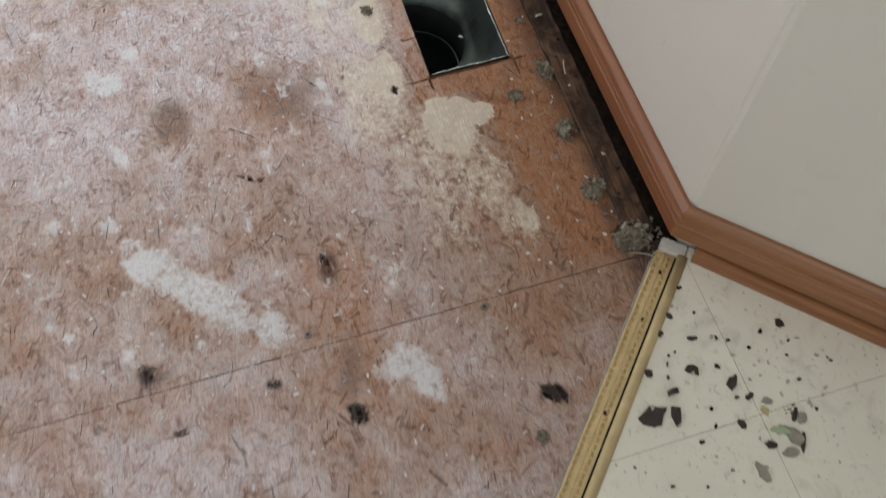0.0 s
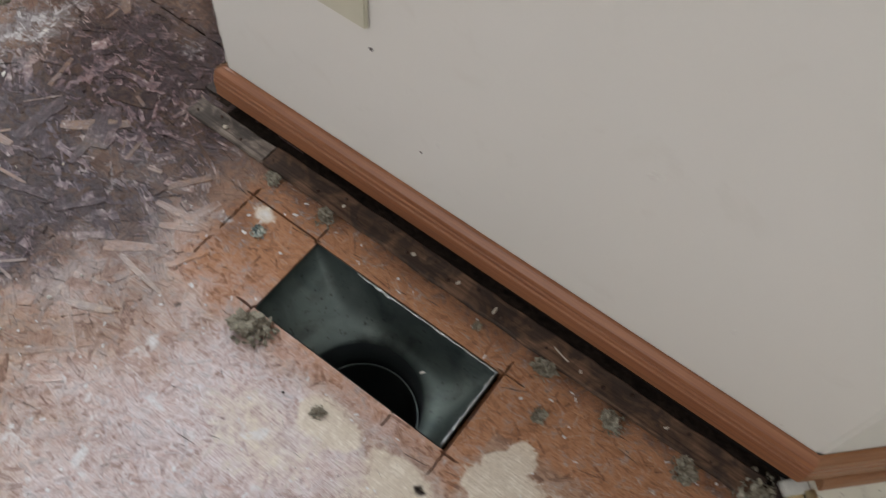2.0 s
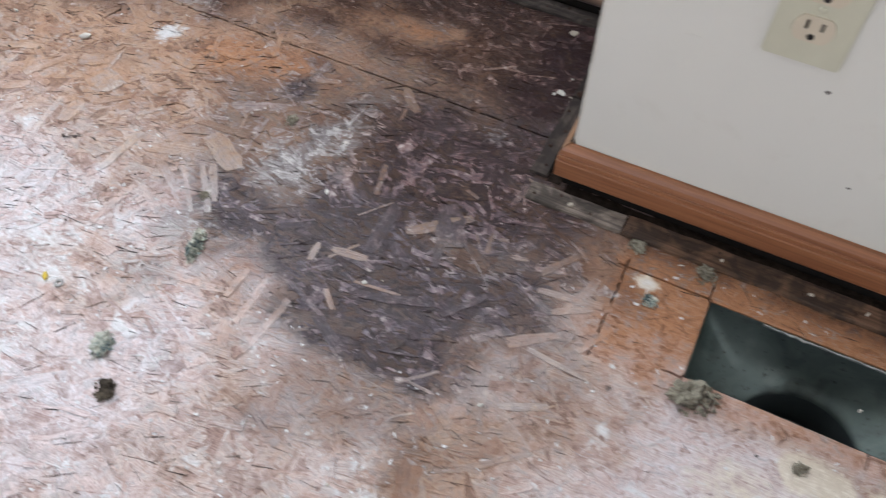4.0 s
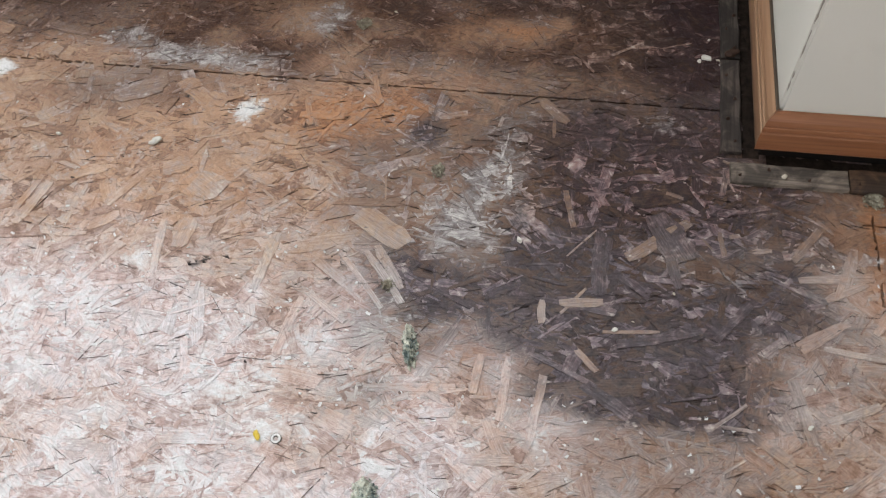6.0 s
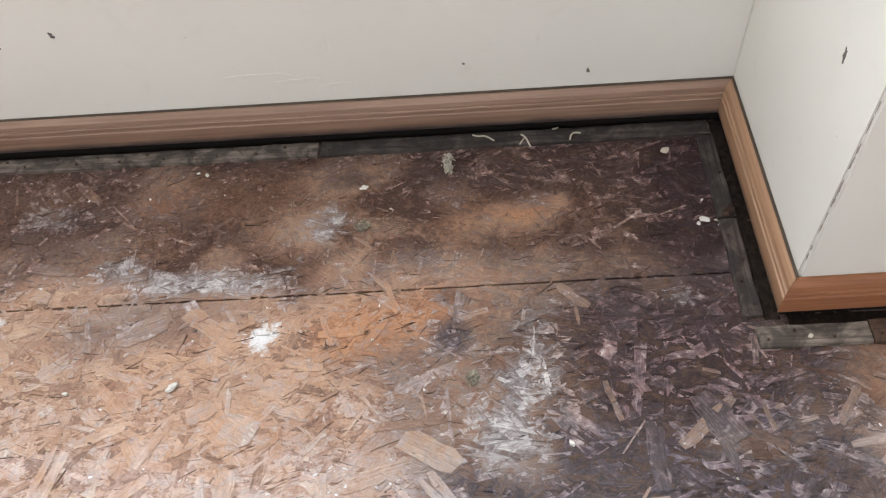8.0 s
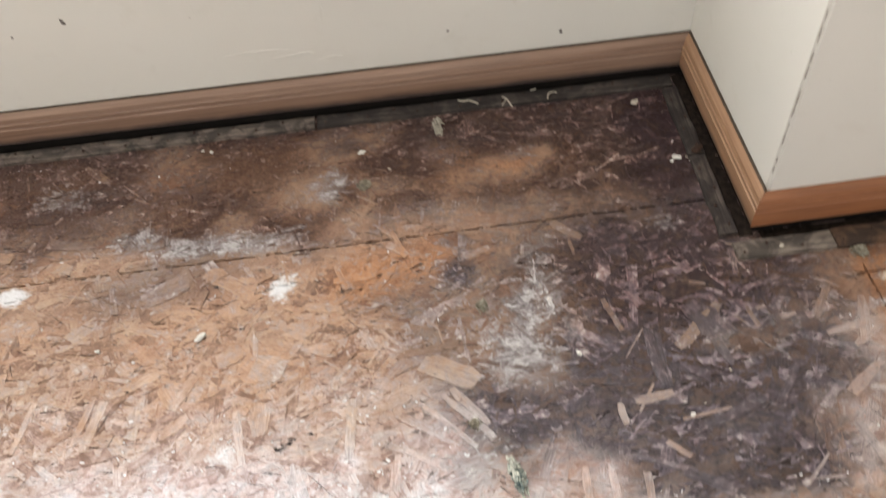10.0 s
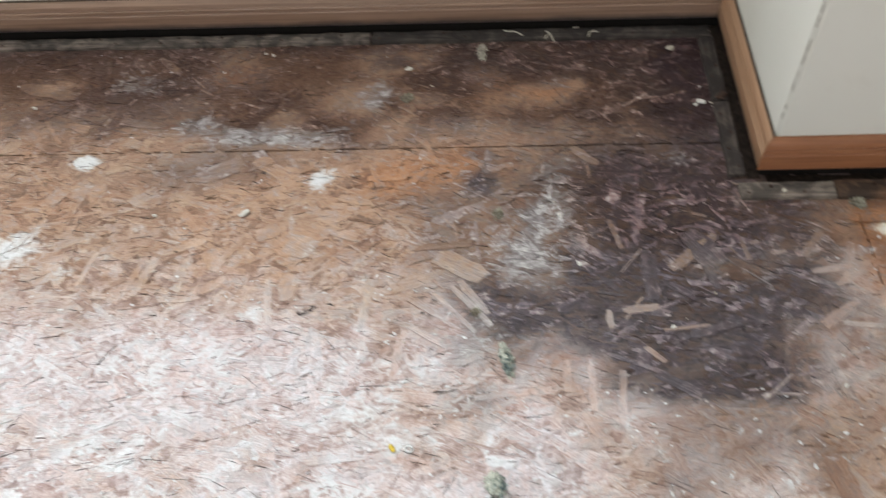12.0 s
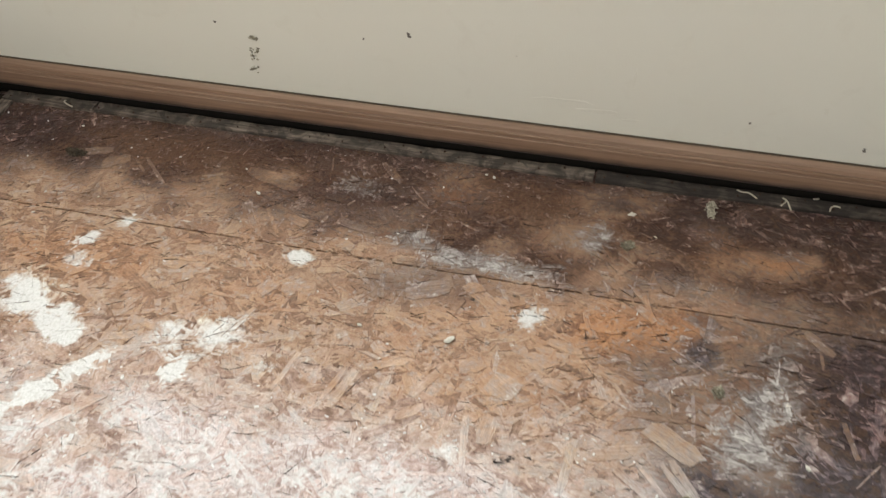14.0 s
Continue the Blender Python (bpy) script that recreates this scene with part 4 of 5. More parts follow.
def along(profile, s0, s1, n=1):
    """Extrudes a section (across, height) along the threshold, whose own x runs along and y across."""
    bm = bmesh.new()
    rows = [[bm.verts.new((s0 + (s1 - s0) * k / n, a, h)) for a, h in profile] for k in range(n + 1)]
    for r, q in zip(rows, rows[1:]):
        for i in range(len(profile)):
            j = (i + 1) % len(profile)
            bm.faces.new((r[i], q[i], q[j], r[j]))
    bm.faces.new(rows[0]), bm.faces.new(rows[-1][::-1])
    bmesh.ops.recalc_face_normals(bm, faces=bm.faces)
    return bm


part("base", along([(0.0, 0.001), (0.0, 0.0030), (0.0015, 0.0040), (0.0085, 0.0044), (0.0092, 0.0052), (0.0104, 0.0052), (0.0110, 0.0044), (0.0205, 0.0046), (0.0205, 0.001)], 0.016, TL), M_BRASS, threshold)
# the groove is a flat black strip
part("channel", along([(0.0206, 0.001), (0.0206, 0.0022), (0.0226, 0.0022), (0.0226, 0.001)], 0.016, TL), M_DARK, threshold, "flat black groove strip")
part("lip", along([(0.0227, 0.001), (0.0224, 0.0070), (0.0230, 0.0084), (0.0262, 0.0096), (0.0300, 0.0090), (0.0325, 0.0078), (0.0335, 0.0064), (0.0335, 0.001)], 0.014, TL, 40), M_BRASS_D, threshold, "rounded dull gold lip", True)
part("end_cap", box(0.0, 0.001, 0.0, 0.0155, 0.029, 0.008, 0.0015), M_PLUG, threshold, "white caulk lump at the end")


def tooth_mesh():
    bm = bmesh.new()
    b = [bm.verts.new(p) for p in ((-0.0030, -0.0021, 0), (0.0030, -0.0021, 0), (0.0030, 0.0021, 0), (-0.0030, 0.0021, 0))]
    t = bm.verts.new((0.0016, -0.0012, 0.0026))
    t2 = bm.verts.new((-0.0016, -0.0012, 0.0026))
    for f in ((b[0], b[1], t, t2), (b[1], b[2], t), (b[2], b[3], t2, t), (b[3], b[0], t2)):
        bm.faces.new(f)
    me = bpy.data.meshes.new("tooth")
    bm.to_mesh(me)
    me.materials.append(M_BRASS)
    return me


TOOTH = tooth_mesh()
rng = random.Random(8)
for row, off in ((0.0036, 0.0), (0.0152, 0.003)):
    for k in range(75):
        t = new("tooth", TOOTH)
        t.parent = threshold
        t.matrix_local = pose(0.020 + 0.0075 * k + off, row + rng.uniform(-0.0004, 0.0004), 0.0042, 0, 0, rng.uniform(-12, 12))
for s, a in ((0.040, 0.0125), (0.098, 0.0140), (0.205, 0.0132), (0.330, 0.0140)):
    bm = bmesh.new()
    bmesh.ops.create_uvsphere(bm, u_segments=10, v_segments=5, radius=0.0026, matrix=Matrix.LocRotScale((s, a, 0.0046), None, (1, 1, 0.4)))
    part("nail_head", bm, M_RUST, threshold, "", True)
part("edge", along([(-0.0022, 0.0008), (-0.0022, 0.0018), (-0.0006, 0.0026), (-0.0002, 0.0008)], 0.018, TL, 40), M_EDGE_METAL, threshold, "dull grey bare metal edge")

# ---- duct boot under the floor ----
duct = tagged(empty("floor_duct", 0.33, -0.136, -0.012), "open galvanised floor duct with a black round pipe", "duct")


def loft(rings, smooth=True):
    bm = bmesh.new()
    rows = [[bm.verts.new(p) for p in r] for r in rings]
    n = len(rows[0])
    for r, q in zip(rows, rows[1:]):
        for i in range(n):
            bm.faces.new((r[i], q[i], q[(i + 1) % n], r[(i + 1) % n]))
    return bm


def mouth(cx, cy, hx, hy, power, z, n=64):
    out = []
    for k in range(n):
        a = 2 * math.pi * (k + 0.5) / n
        c, s = math.cos(a), math.sin(a)
        out.append((cx + hx * math.copysign(abs(c) ** (2 / power), c), cy + hy * math.copysign(abs(s) ** (2 / power), s), z))
    return out


OX, OY = -0.33, 0.136  # the boot's own origin


def rect_ring(x0, x1, y0, y1, z, n=16):
    """A rectangle's outline, n steps a side, from its right front corner round to the left."""
    pts = []
    for (ax, ay), (bx, by) in (((x1, y0), (x1, y1)), ((x1, y1), (x0, y1)), ((x0, y1), (x0, y0)), ((x0, y0), (x1, y0))):
        pts += [(ax + (bx - ax) * k / n, ay + (by - ay) * k / n, z) for k in range(n)]
    return pts


def round_ring(cx, cy, r, z, n=16):
    return [(cx + r * math.cos(radians(-45 + 90 * k / n)), cy + r * math.sin(radians(-45 + 90 * k / n)), z) for k in range(4 * n)]


def blend_ring(a, b, f, dz):
    return [tuple(p[i] + (q[i] - p[i]) * f for i in (0, 1)) + (p[2] + (q[2] - p[2]) * f + dz,) for p, q in zip(a, b)]


TOP = rect_ring(VX0 + 0.0012 + OX, VX1 - 0.0045 + OX, VY0 + 0.0012 + OY, VY1 - 0.0012 + OY, 0.0110)
SHELF = rect_ring(VX0 + 0.0012 + OX, VX1 - 0.0050 + OX, VY0 + 0.0004 + OY, VY1 - 0.0012 + OY, -0.006)
NECK = round_ring(0.341 + OX, -0.180 + OY, 0.0715, -0.056)
bm = loft([TOP, SHELF] + [blend_ring(SHELF, NECK, f, -0.010 * f * (1 - f) * 4) for f in (0.2, 0.4, 0.6, 0.8)] + [NECK, round_ring(0.341 + OX, -0.181 + OY, 0.0700, -0.064)])
for e in bm.edges:
    e.smooth = e.calc_face_angle(0) < radians(28)
ob = part("boot", bm, M_METAL, duct, "grey galvanised sheet metal boot", True)
bm = loft([mouth(0.341 + OX, -0.181 + OY, r, r, 2, z) for r, z in ((0.0703, -0.0620), (0.0695, -0.0640), (0.0690, -0.1), (0.0690, -0.30), (0.0005, -0.301))])
part("pipe", bm, M_PIPE, duct, "black round pipe", True)
bm = loft([mouth(0.343 + OX, -0.183 + OY, r, r, 2, z) for r, z in ((0.0660, -0.105), (0.0645, -0.104), (0.0635, -0.106), (0.0645, -0.109))])
part("collar", bm, M_RIM, duct, "bright crimped metal collar", True)


def flange(p0, p1, seed):
    """The bent, snipped edge of the sheet metal, standing in the opening."""
    rng = random.Random(seed)
    d = Vector((p1[0] - p0[0], p1[1] - p0[1], 0))
    side = Vector((d.y, -d.x, 0)).normalized()
    n = 26
    bm = bmesh.new()
    rows = []
    for k in range(n + 1):
        p = Vector((p0[0], p0[1], 0)) + d * (k / n)
        w = rng.uniform(0.0006, 0.0022) * (1.6 if rng.random() < 0.2 else 1)
        h = 0.0110 + rng.uniform(-0.0012, 0.0006)
        rows.append([bm.verts.new(q) for q in ((p.x, p.y, 0.006), (p.x, p.y, h), (p.x + side.x * w, p.y + side.y * w, h - 0.0004), (p.x + side.x * w, p.y + side.y * w, h - 0.0014))])
    for r, q in zip(rows, rows[1:]):
        for i in range(3):
            bm.faces.new((r[i], q[i], q[i + 1], r[i + 1]))
    bmesh.ops.recalc_face_normals(bm, faces=bm.faces)
    part("flange", bm, M_LIP, duct, "bright snipped metal edge")


flange((VX0 + 0.06 + OX, VY1 - 0.0016 + OY), (VX1 - 0.0050 + OX, VY1 - 0.0016 + OY), 1)
flange((VX1 - 0.0052 + OX, VY1 - 0.002 + OY), (VX1 - 0.0052 + OX, VY0 + 0.004 + OY), 2)

# ---- tack strips ----


def tack_strip(p0, p1, width, material, label, seed):
    rng = random.Random(seed)
    d = Vector((p1[0] - p0[0], p1[1] - p0[1], 0))
    length = d.length
    thing = empty("tack_strip", p0[0], p0[1], 0.0005, math.degrees(math.atan2(d.y, d.x)))
    bm = bmesh.new()
    n = max(4, int(length / 0.02))
    rows = []
    for k in range(n + 1):
        s = length * k / n
        w0, w1 = rng.uniform(-0.0012, 0.0012), rng.uniform(-0.0008, 0.0012)
        h = 0.0068 + rng.uniform(-0.0009, 0.0006)
        rows.append([bm.verts.new(p) for p in ((s, w0, 0), (s, w0, h - 0.0012), (s, w0 + 0.0012, h), (s, width / 2, h + rng.uniform(-0.0012, 0.0004)), (s, width - 0.0015 + w1, h), (s, width + w1, h - 0.0015), (s, width + w1, 0))])
    for r, q in zip(rows, rows[1:]):
        for i in range(6):
            bm.faces.new((r[i], q[i], q[i + 1], r[i + 1]))
    bm.faces.new(rows[0]), bm.faces.new(rows[-1][::-1])
    bmesh.ops.recalc_face_normals(bm, faces=bm.faces)
    part("strip", bm, material, thing)
    for k in range(int(length / 0.032)):
        bm = bmesh.new()
        bmesh.ops.create_cone(bm, cap_ends=True, segments=8, radius1=rng.uniform(0.0015, 0.0028), radius2=0.0008, depth=0.003,
                              matrix=Matrix.Translation((0.012 + 0.032 * k + rng.uniform(-0.006, 0.006), width * (0.3 + 0.4 * (k % 2)), 0.0078)) @ Euler((rng.uniform(-0.5, 0.5), rng.uniform(-0.5, 0.5), 0)).to_matrix().to_4x4())
        part("nail", bm, M_RUST, thing)
    return tagged(thing, label, "tack strip", "carpet tack strips")


tack_strip((-0.5365, 0.2765), (-0.024, 0.2725), 0.024, M_TACK_BLACK, "black mouldy wooden carpet tack strip along the wall", 1)
tack_strip((-1.40, 0.2835), (-0.5405, 0.2766), 0.024, M_TACK, "rotten grey-brown wooden carpet tack strip along the wall", 2)
tack_strip((-1.5845, 0.2850), (-1.403, 0.2835), 0.024, M_TACK, "rotten grey-brown wooden carpet tack strip along the wall", 6)
tack_strip((-1.5605, -1.05), (-1.5605, 0.2825), 0.024, M_TACK, "rotten grey-brown wooden carpet tack strip along the side wall", 7)
tack_strip((-0.0205, 0.1330), (-0.0205, 0.268), 0.0215, M_TACK_BLACK, "black mouldy short carpet tack strip in the corner", 3)
tack_strip((-0.0225, -0.006), (-0.0215, 0.1300), 0.0205, M_TACK_DIM, "grey-brown short carpet tack strip by the corner", 8)
tack_strip((-0.034, -0.0455), (0.085, -0.0455), 0.0255, M_TACK_GREY, "weathered grey-tan end of a carpet tack strip", 9)
tack_strip((0.0865, -0.0455), (0.725, -0.0455), 0.0285, M_TACK_BROWN, "damp dark brown carpet tack strip under the baseboard", 4)
# ---- wall outlet ----
outlet = tagged(empty("wall_socket", 0.1835, 0.0, 0.3290), "almond duplex electrical outlet with cover plate on the wall", "outlet")
part("plate", box(-0.034, -0.0052, -0.057, 0.034, 0.0, 0.057, 0.0018), M_PLATE, outlet)


def receptacle(zc):
    bm = bmesh.new()
    pts = []
    for k in range(40):
        a = 2 * math.pi * k / 40
        pts.append((0.0170 * math.cos(a), max(-0.0128, min(0.0128, 0.0170 * math.sin(a)))))
    front = [bm.verts.new((x, -0.0068, zc + z)) for x, z in pts]
    back = [bm.verts.new((x * 1.03, -0.0050, zc + z * 1.03)) for x, z in pts]
    bm.faces.new(front)
    for i in range(40):
        bm.faces.new((front[i], front[(i + 1) % 40], back[(i + 1) % 40], back[i]))
    bmesh.ops.recalc_face_normals(bm, faces=bm.faces)
    face = part("receptacle", bm, M_FACE, outlet, "almond receptacle face")
    part("slot", box(-0.0078, -0.0074, zc + 0.0000, -0.0053, -0.0060, zc + 0.0090), M_SLOT, face)
    part("slot", box(0.0053, -0.0074, zc + 0.0006, 0.0076, -0.0060, zc + 0.0082), M_SLOT, face)
    bm = bmesh.new()
    bmesh.ops.create_cone(bm, cap_ends=True, segments=14, radius1=0.0031, radius2=0.0031, depth=0.0014, matrix=Matrix.Translation((0, -0.0067, zc - 0.0072)) @ Matrix.Rotation(radians(90), 4, "X"))
    part("ground_hole", bm, M_SLOT, face)


receptacle(-0.0195)
receptacle(0.0195)
bm = bmesh.new()
bmesh.ops.create_uvsphere(bm, u_segments=14, v_segments=7, radius=0.0032, matrix=Matrix.LocRotScale((0, -0.0054, 0), None, (1, 0.45, 1)))
part("screw", bm, M_PLATE, outlet, "almond plate screw", True)

# ---- foam padding clumps ----


def foam_clump(x, y, size, material, label, seed, stretch=(1, 1), turn=0.0, lumps=26):
    """A torn lump of padding: a craggy body with shreds and crumbs pressed into it."""
    rng = random.Random(seed)
    bm = bmesh.new()
    for k in range(4):
        lx, ly = (rng.uniform(-0.20, 0.20) * size * st for st in stretch)
        r = size * rng.uniform(0.17, 0.26)
        vs = bmesh.ops.create_icosphere(bm, subdivisions=3, radius=r, matrix=Matrix.LocRotScale((lx, ly, r * 0.45), None, (stretch[0] * 1.15, stretch[1] * 1.15, 0.75)))["verts"]
        mid = Vector((lx, ly, r * 0.4))
        for v in vs:
            q = v.co / size
            v.co = mid + (v.co - mid) * (1 + 0.9 * noise.noise(q * 6 + Vector((seed, k, 0))) + 0.7 * noise.noise(q * 17 + Vector((k, seed, 3))))
    for k in range(lumps * 2):
        r = size * rng.uniform(0.025, 0.085)
        a, d = rng.uniform(0, 6.283), size * 0.50 * rng.random() ** 0.5
        lx, ly = d * math.cos(a) * stretch[0], d * math.sin(a) * stretch[1]
        lz = r * 0.4 + max(0, size * 0.30 * (1 - d / (size * 0.5))) * rng.random()
        m4 = Matrix.LocRotScale((lx, ly, lz), Euler((rng.uniform(0, 3), rng.uniform(0, 3), rng.uniform(0, 3))), (1.5, rng.uniform(0.4, 0.9), rng.uniform(0.25, 0.7)))
        vs = bmesh.ops.create_icosphere(bm, subdivisions=1, radius=r, matrix=m4)["verts"]
        for v in vs:
            v.co += (v.co - Vector((lx, ly, lz))) * rng.uniform(-0.45, 0.45)
    for v in bm.verts:
        v.co.z = max(v.co.z, 0.0)
    ob = obj("foam_clump", bm, material, smooth=False)
    ob.matrix_world = pose(x, y, 0.0006, 0, 0, turn)
    return tagged(ob, label, "foam scrap", "foam scraps on the floor")


GREY_L = "crumbled grey-yellow foam padding scrap stuck to the board"
foam_clump(0.222, -0.207, 0.048, M_FOAM, "large crumbled yellowish foam scrap at the duct hole", 1, (1.1, 0.8), 20, 40)
foam_clump(0.145, -0.117, 0.018, M_FOAM_TEAL, "small green-grey foam scrap on orange board", 2)
foam_clump(0.192, -0.056, 0.027, M_FOAM, GREY_L, 3)
foam_clump(0.334, -0.233, 0.016, M_FOAM, GREY_L, 4)
foam_clump(0.488, -0.055, 0.026, M_FOAM, GREY_L, 5)
foam_clump(0.511, -0.100, 0.018, M_FOAM, GREY_L, 6)
foam_clump(0.574, -0.058, 0.030, M_FOAM, GREY_L, 7)
foam_clump(0.656, -0.057, 0.030, M_FOAM, GREY_L, 8)
foam_clump(0.722, -0.035, 0.050, M_FOAM, "large grey foam scrap at the threshold end", 9, (0.8, 1.1), 0, 40)
foam_clump(0.395, -0.034, 0.014, M_FOAM, GREY_L, 10)
foam_clump(0.110, -0.052, 0.024, M_FOAM, GREY_L, 11)
foam_clump(0.405, -0.058, 0.012, M_FOAM, GREY_L, 12)
foam_clump(-0.338, -0.278, 0.046, M_FOAM_TEAL, "teal and cream foam padding strip on pale board", 13, (0.30, 1.0), 12, 34)
foam_clump(-0.352, -0.425, 0.033, M_FOAM_TEAL, "green and cream foam padding lump on pale board", 14, (0.75, 1.0), 0, 34)
foam_clump(-0.318, -0.463, 0.024, M_FOAM_DARK, "dark crumbled foam lump on pale board", 15)
foam_clump(-0.366, 0.250, 0.036, M_FOAM_PALE, "grey foam scrap by the wall strip", 16, (0.5, 1.0), 0, 24)
foam_clump(-0.345, -0.065, 0.020, M_FOAM, "small tan foam crumb on the board", 17, (0.8, 1))
foam_clump(-0.372, -0.213, 0.016, M_FOAM, "small brown foam crumb beside mould", 18)
foam_clump(-0.475, 0.155, 0.022, M_FOAM, "flat tan foam scrap on brown board", 19, (1.2, 0.9), 30, 14)
foam_clump(0.898, -0.206, 0.014, M_FOAM, GREY_L, 20)
foam_clump(-1.37, 0.18, 0.030, M_FOAM_DARK, "dark crumbled scrap by the wall", 21, (1.3, 0.6))
foam_clump(0.945, 0.030, 0.020, M_FOAM, "grey foam crumbs on the vinyl", 23)

# ---- lifted strands that lie on the boards ----


TAN, GREY, DARK = (0.58, 0.92, 0.40), (0.55, 0.82, 0.95), (0.15, 0.35, 1.0)  # tone from, to, and how mouldy
rng = random.Random(21)


def loose(x, y, long, wide, turn, sort):
    """One lifted strand, stained like the board below it."""
    parent = board_far if y > SEAM_Y else board_main if x < SEAM_X else board_right
    n = 5
    c, s = math.cos(radians(turn)), math.sin(radians(turn))
    bend, lift = rng.uniform(-0.0004, 0.0006), rng.uniform(0.0014, 0.0021)
    top, uv = [], []
    for side in (-1, 1):
        for k in range(n + 1):
            u = (-0.5 + k / n) * long + (rng.uniform(-0.12, 0.12) * wide if k in (0, n) else 0)
            v = side * wide * 0.5 * (1 + rng.uniform(-0.22, 0.12)) * (rng.uniform(0.45, 1) if k in (0, n) else 1)
            top.append((x + c * u - s * v, y + s * u + c * v, lift + bend * (2 * u / long) ** 2 + rng.uniform(-0.0002, 0.0002)))
            uv.append((u * 45, v * 800))
    m = 2 * (n + 1)
    verts = top + [(p[0], p[1], -0.0005) for p in top]
    rim = list(range(n + 1)) + list(range(m - 1, n, -1))
    faces = [(k, k + 1, n + 2 + k, n + 1 + k) for k in range(n)]
    faces += [(b, a, m + a, m + b) for a, b in zip(rim, rim[1:] + rim[:1])]
    me = bpy.data.meshes.new("strand")
    me.from_pydata(verts, [], faces)
    st = stains(np.array([v[0] for v in verts]), np.array([v[1] for v in verts]))
    st["mold"], st["hole"], st["brown"] = st["mold"] * sort[2], st["hole"] * 0, st["brown"] * min(1, sort[2] + 0.3)
    st["white"] = st["white"] * 0.7
    st["pick"] = np.full(2 * m, rng.uniform(sort[0], sort[1]))
    st["grain_u"], st["grain_v"] = np.array([a for a, b in uv + uv]), np.array([b for a, b in uv + uv])
    for key, v in st.items():
        me.attributes.new(key, "FLOAT", "POINT").data.foreach_set("value", v.astype(np.float32))
    me.materials.append(M_STRAND)
    ob = new("strand", me)
    ob.parent = parent


loose(-0.106, -0.127, 0.081, 0.0145, 40, TAN)
loose(-0.163, -0.161, 0.074, 0.0161, -88, GREY)
loose(-0.199, -0.098, 0.047, 0.0066, -74, TAN)
loose(-0.043, -0.124, 0.028, 0.0053, -80, TAN)
loose(-0.227, 0.035, 0.046, 0.0143, -42, TAN)
loose(-0.649, 0.020, 0.073, 0.0242, -33, TAN)
loose(-0.716, 0.028, 0.043, 0.0261, 38, GREY)
loose(-0.376, -0.191, 0.059, 0.0104, -53, TAN)
loose(-0.212, -0.329, 0.076, 0.0091, -97, TAN)
loose(-0.179, -0.209, 0.043, 0.0109, 7, TAN)
loose(-0.143, -0.312, 0.036, 0.0108, -32, GREY)
loose(-0.393, -0.145, 0.069, 0.0296, -31, TAN)
loose(-0.463, -0.269, 0.065, 0.0103, -99, TAN)
loose(-0.506, -0.199, 0.072, 0.0124, -96, TAN)
loose(-0.803, -0.149, 0.062, 0.0090, 75, TAN)
loose(-0.628, -0.193, 0.066, 0.0099, -81, TAN)
loose(-0.568, -0.246, 0.027, 0.0059, -82, TAN)
loose(-0.643, -0.089, 0.031, 0.0233, 25, TAN)
loose(-0.597, -0.112, 0.041, 0.0366, -32, TAN)
loose(0.080, -0.140, 0.050, 0.0088, -103, TAN)
loose(-0.216, -0.223, 0.026, 0.0081, -86, TAN)
loose(-0.270, -0.297, 0.040, 0.0090, -94, TAN)
loose(-0.247, -0.355, 0.035, 0.0130, -61, TAN)
loose(-0.094, -0.122, 0.059, 0.0337, -60, GREY)
loose(-0.104, -0.071, 0.064, 0.0257, -163, DARK)
loose(-0.534, -0.037, 0.044, 0.0128, 166, TAN)
loose(-0.439, 0.053, 0.044, 0.0066, -72, TAN)
loose(-0.494, 0.002, 0.051, 0.0120, 2, TAN)
loose(-0.332, -0.319, 0.088, 0.0090, 8, GREY)
loose(-0.430, -0.245, 0.052, 0.0075, 148, TAN)
loose(-0.712, -0.133, 0.031, 0.0114, -57, TAN)
loose(-0.395, -0.362, 0.038, 0.0186, -22, TAN)
loose(-0.170, -0.270, 0.030, 0.0064, -44, TAN)
loose(0.011, -0.412, 0.056, 0.0150, -55, TAN)
loose(-0.249, -0.378, 0.048, 0.0120, 7, TAN)
loose(-0.870, -0.148, 0.062, 0.0075, 77, TAN)
loose(-0.791, -0.157, 0.061, 0.0122, 75, TAN)
loose(-0.703, -0.133, 0.037, 0.0060, -71, TAN)
loose(-0.904, -0.013, 0.046, 0.0187, 19, TAN)
loose(-0.947, -0.024, 0.026, 0.0238, 62, TAN)
loose(-0.730, 0.018, 0.061, 0.0288, 22, GREY)
loose(-0.645, 0.021, 0.066, 0.0217, -24, TAN)
loose(-0.839, 0.234, 0.045, 0.0076, -49, TAN)
loose(-0.990, 0.099, 0.058, 0.0058, -54, TAN)
loose(-0.951, 0.107, 0.033, 0.0160, -20, TAN)
loose(-1.024, 0.186, 0.101, 0.0230, -16, TAN)
loose(-0.750, -0.111, 0.057, 0.0121, 22, TAN)
loose(-0.616, -0.111, 0.039, 0.0298, 136, TAN)
loose(-0.700, -0.171, 0.036, 0.0122, 37, TAN)
loose(-0.439, 0.038, 0.030, 0.0124, -40, TAN)
loose(-1.078, -0.118, 0.068, 0.0113, 168, TAN)
loose(-0.831, -0.209, 0.041, 0.0080, -38, TAN)
loose(-0.605, -0.176, 0.039, 0.0203, 83, TAN)
loose(-1.337, 0.193, 0.046, 0.0185, 20, TAN)
loose(-1.220, 0.167, 0.076, 0.0065, -42, TAN)
loose(-1.296, 0.176, 0.045, 0.0248, 29, TAN)
loose(-0.657, 0.171, 0.037, 0.0058, -146, TAN)
loose(-0.849, 0.239, 0.047, 0.0092, -46, TAN)
loose(-0.451, 0.069, 0.032, 0.0063, -46, TAN)
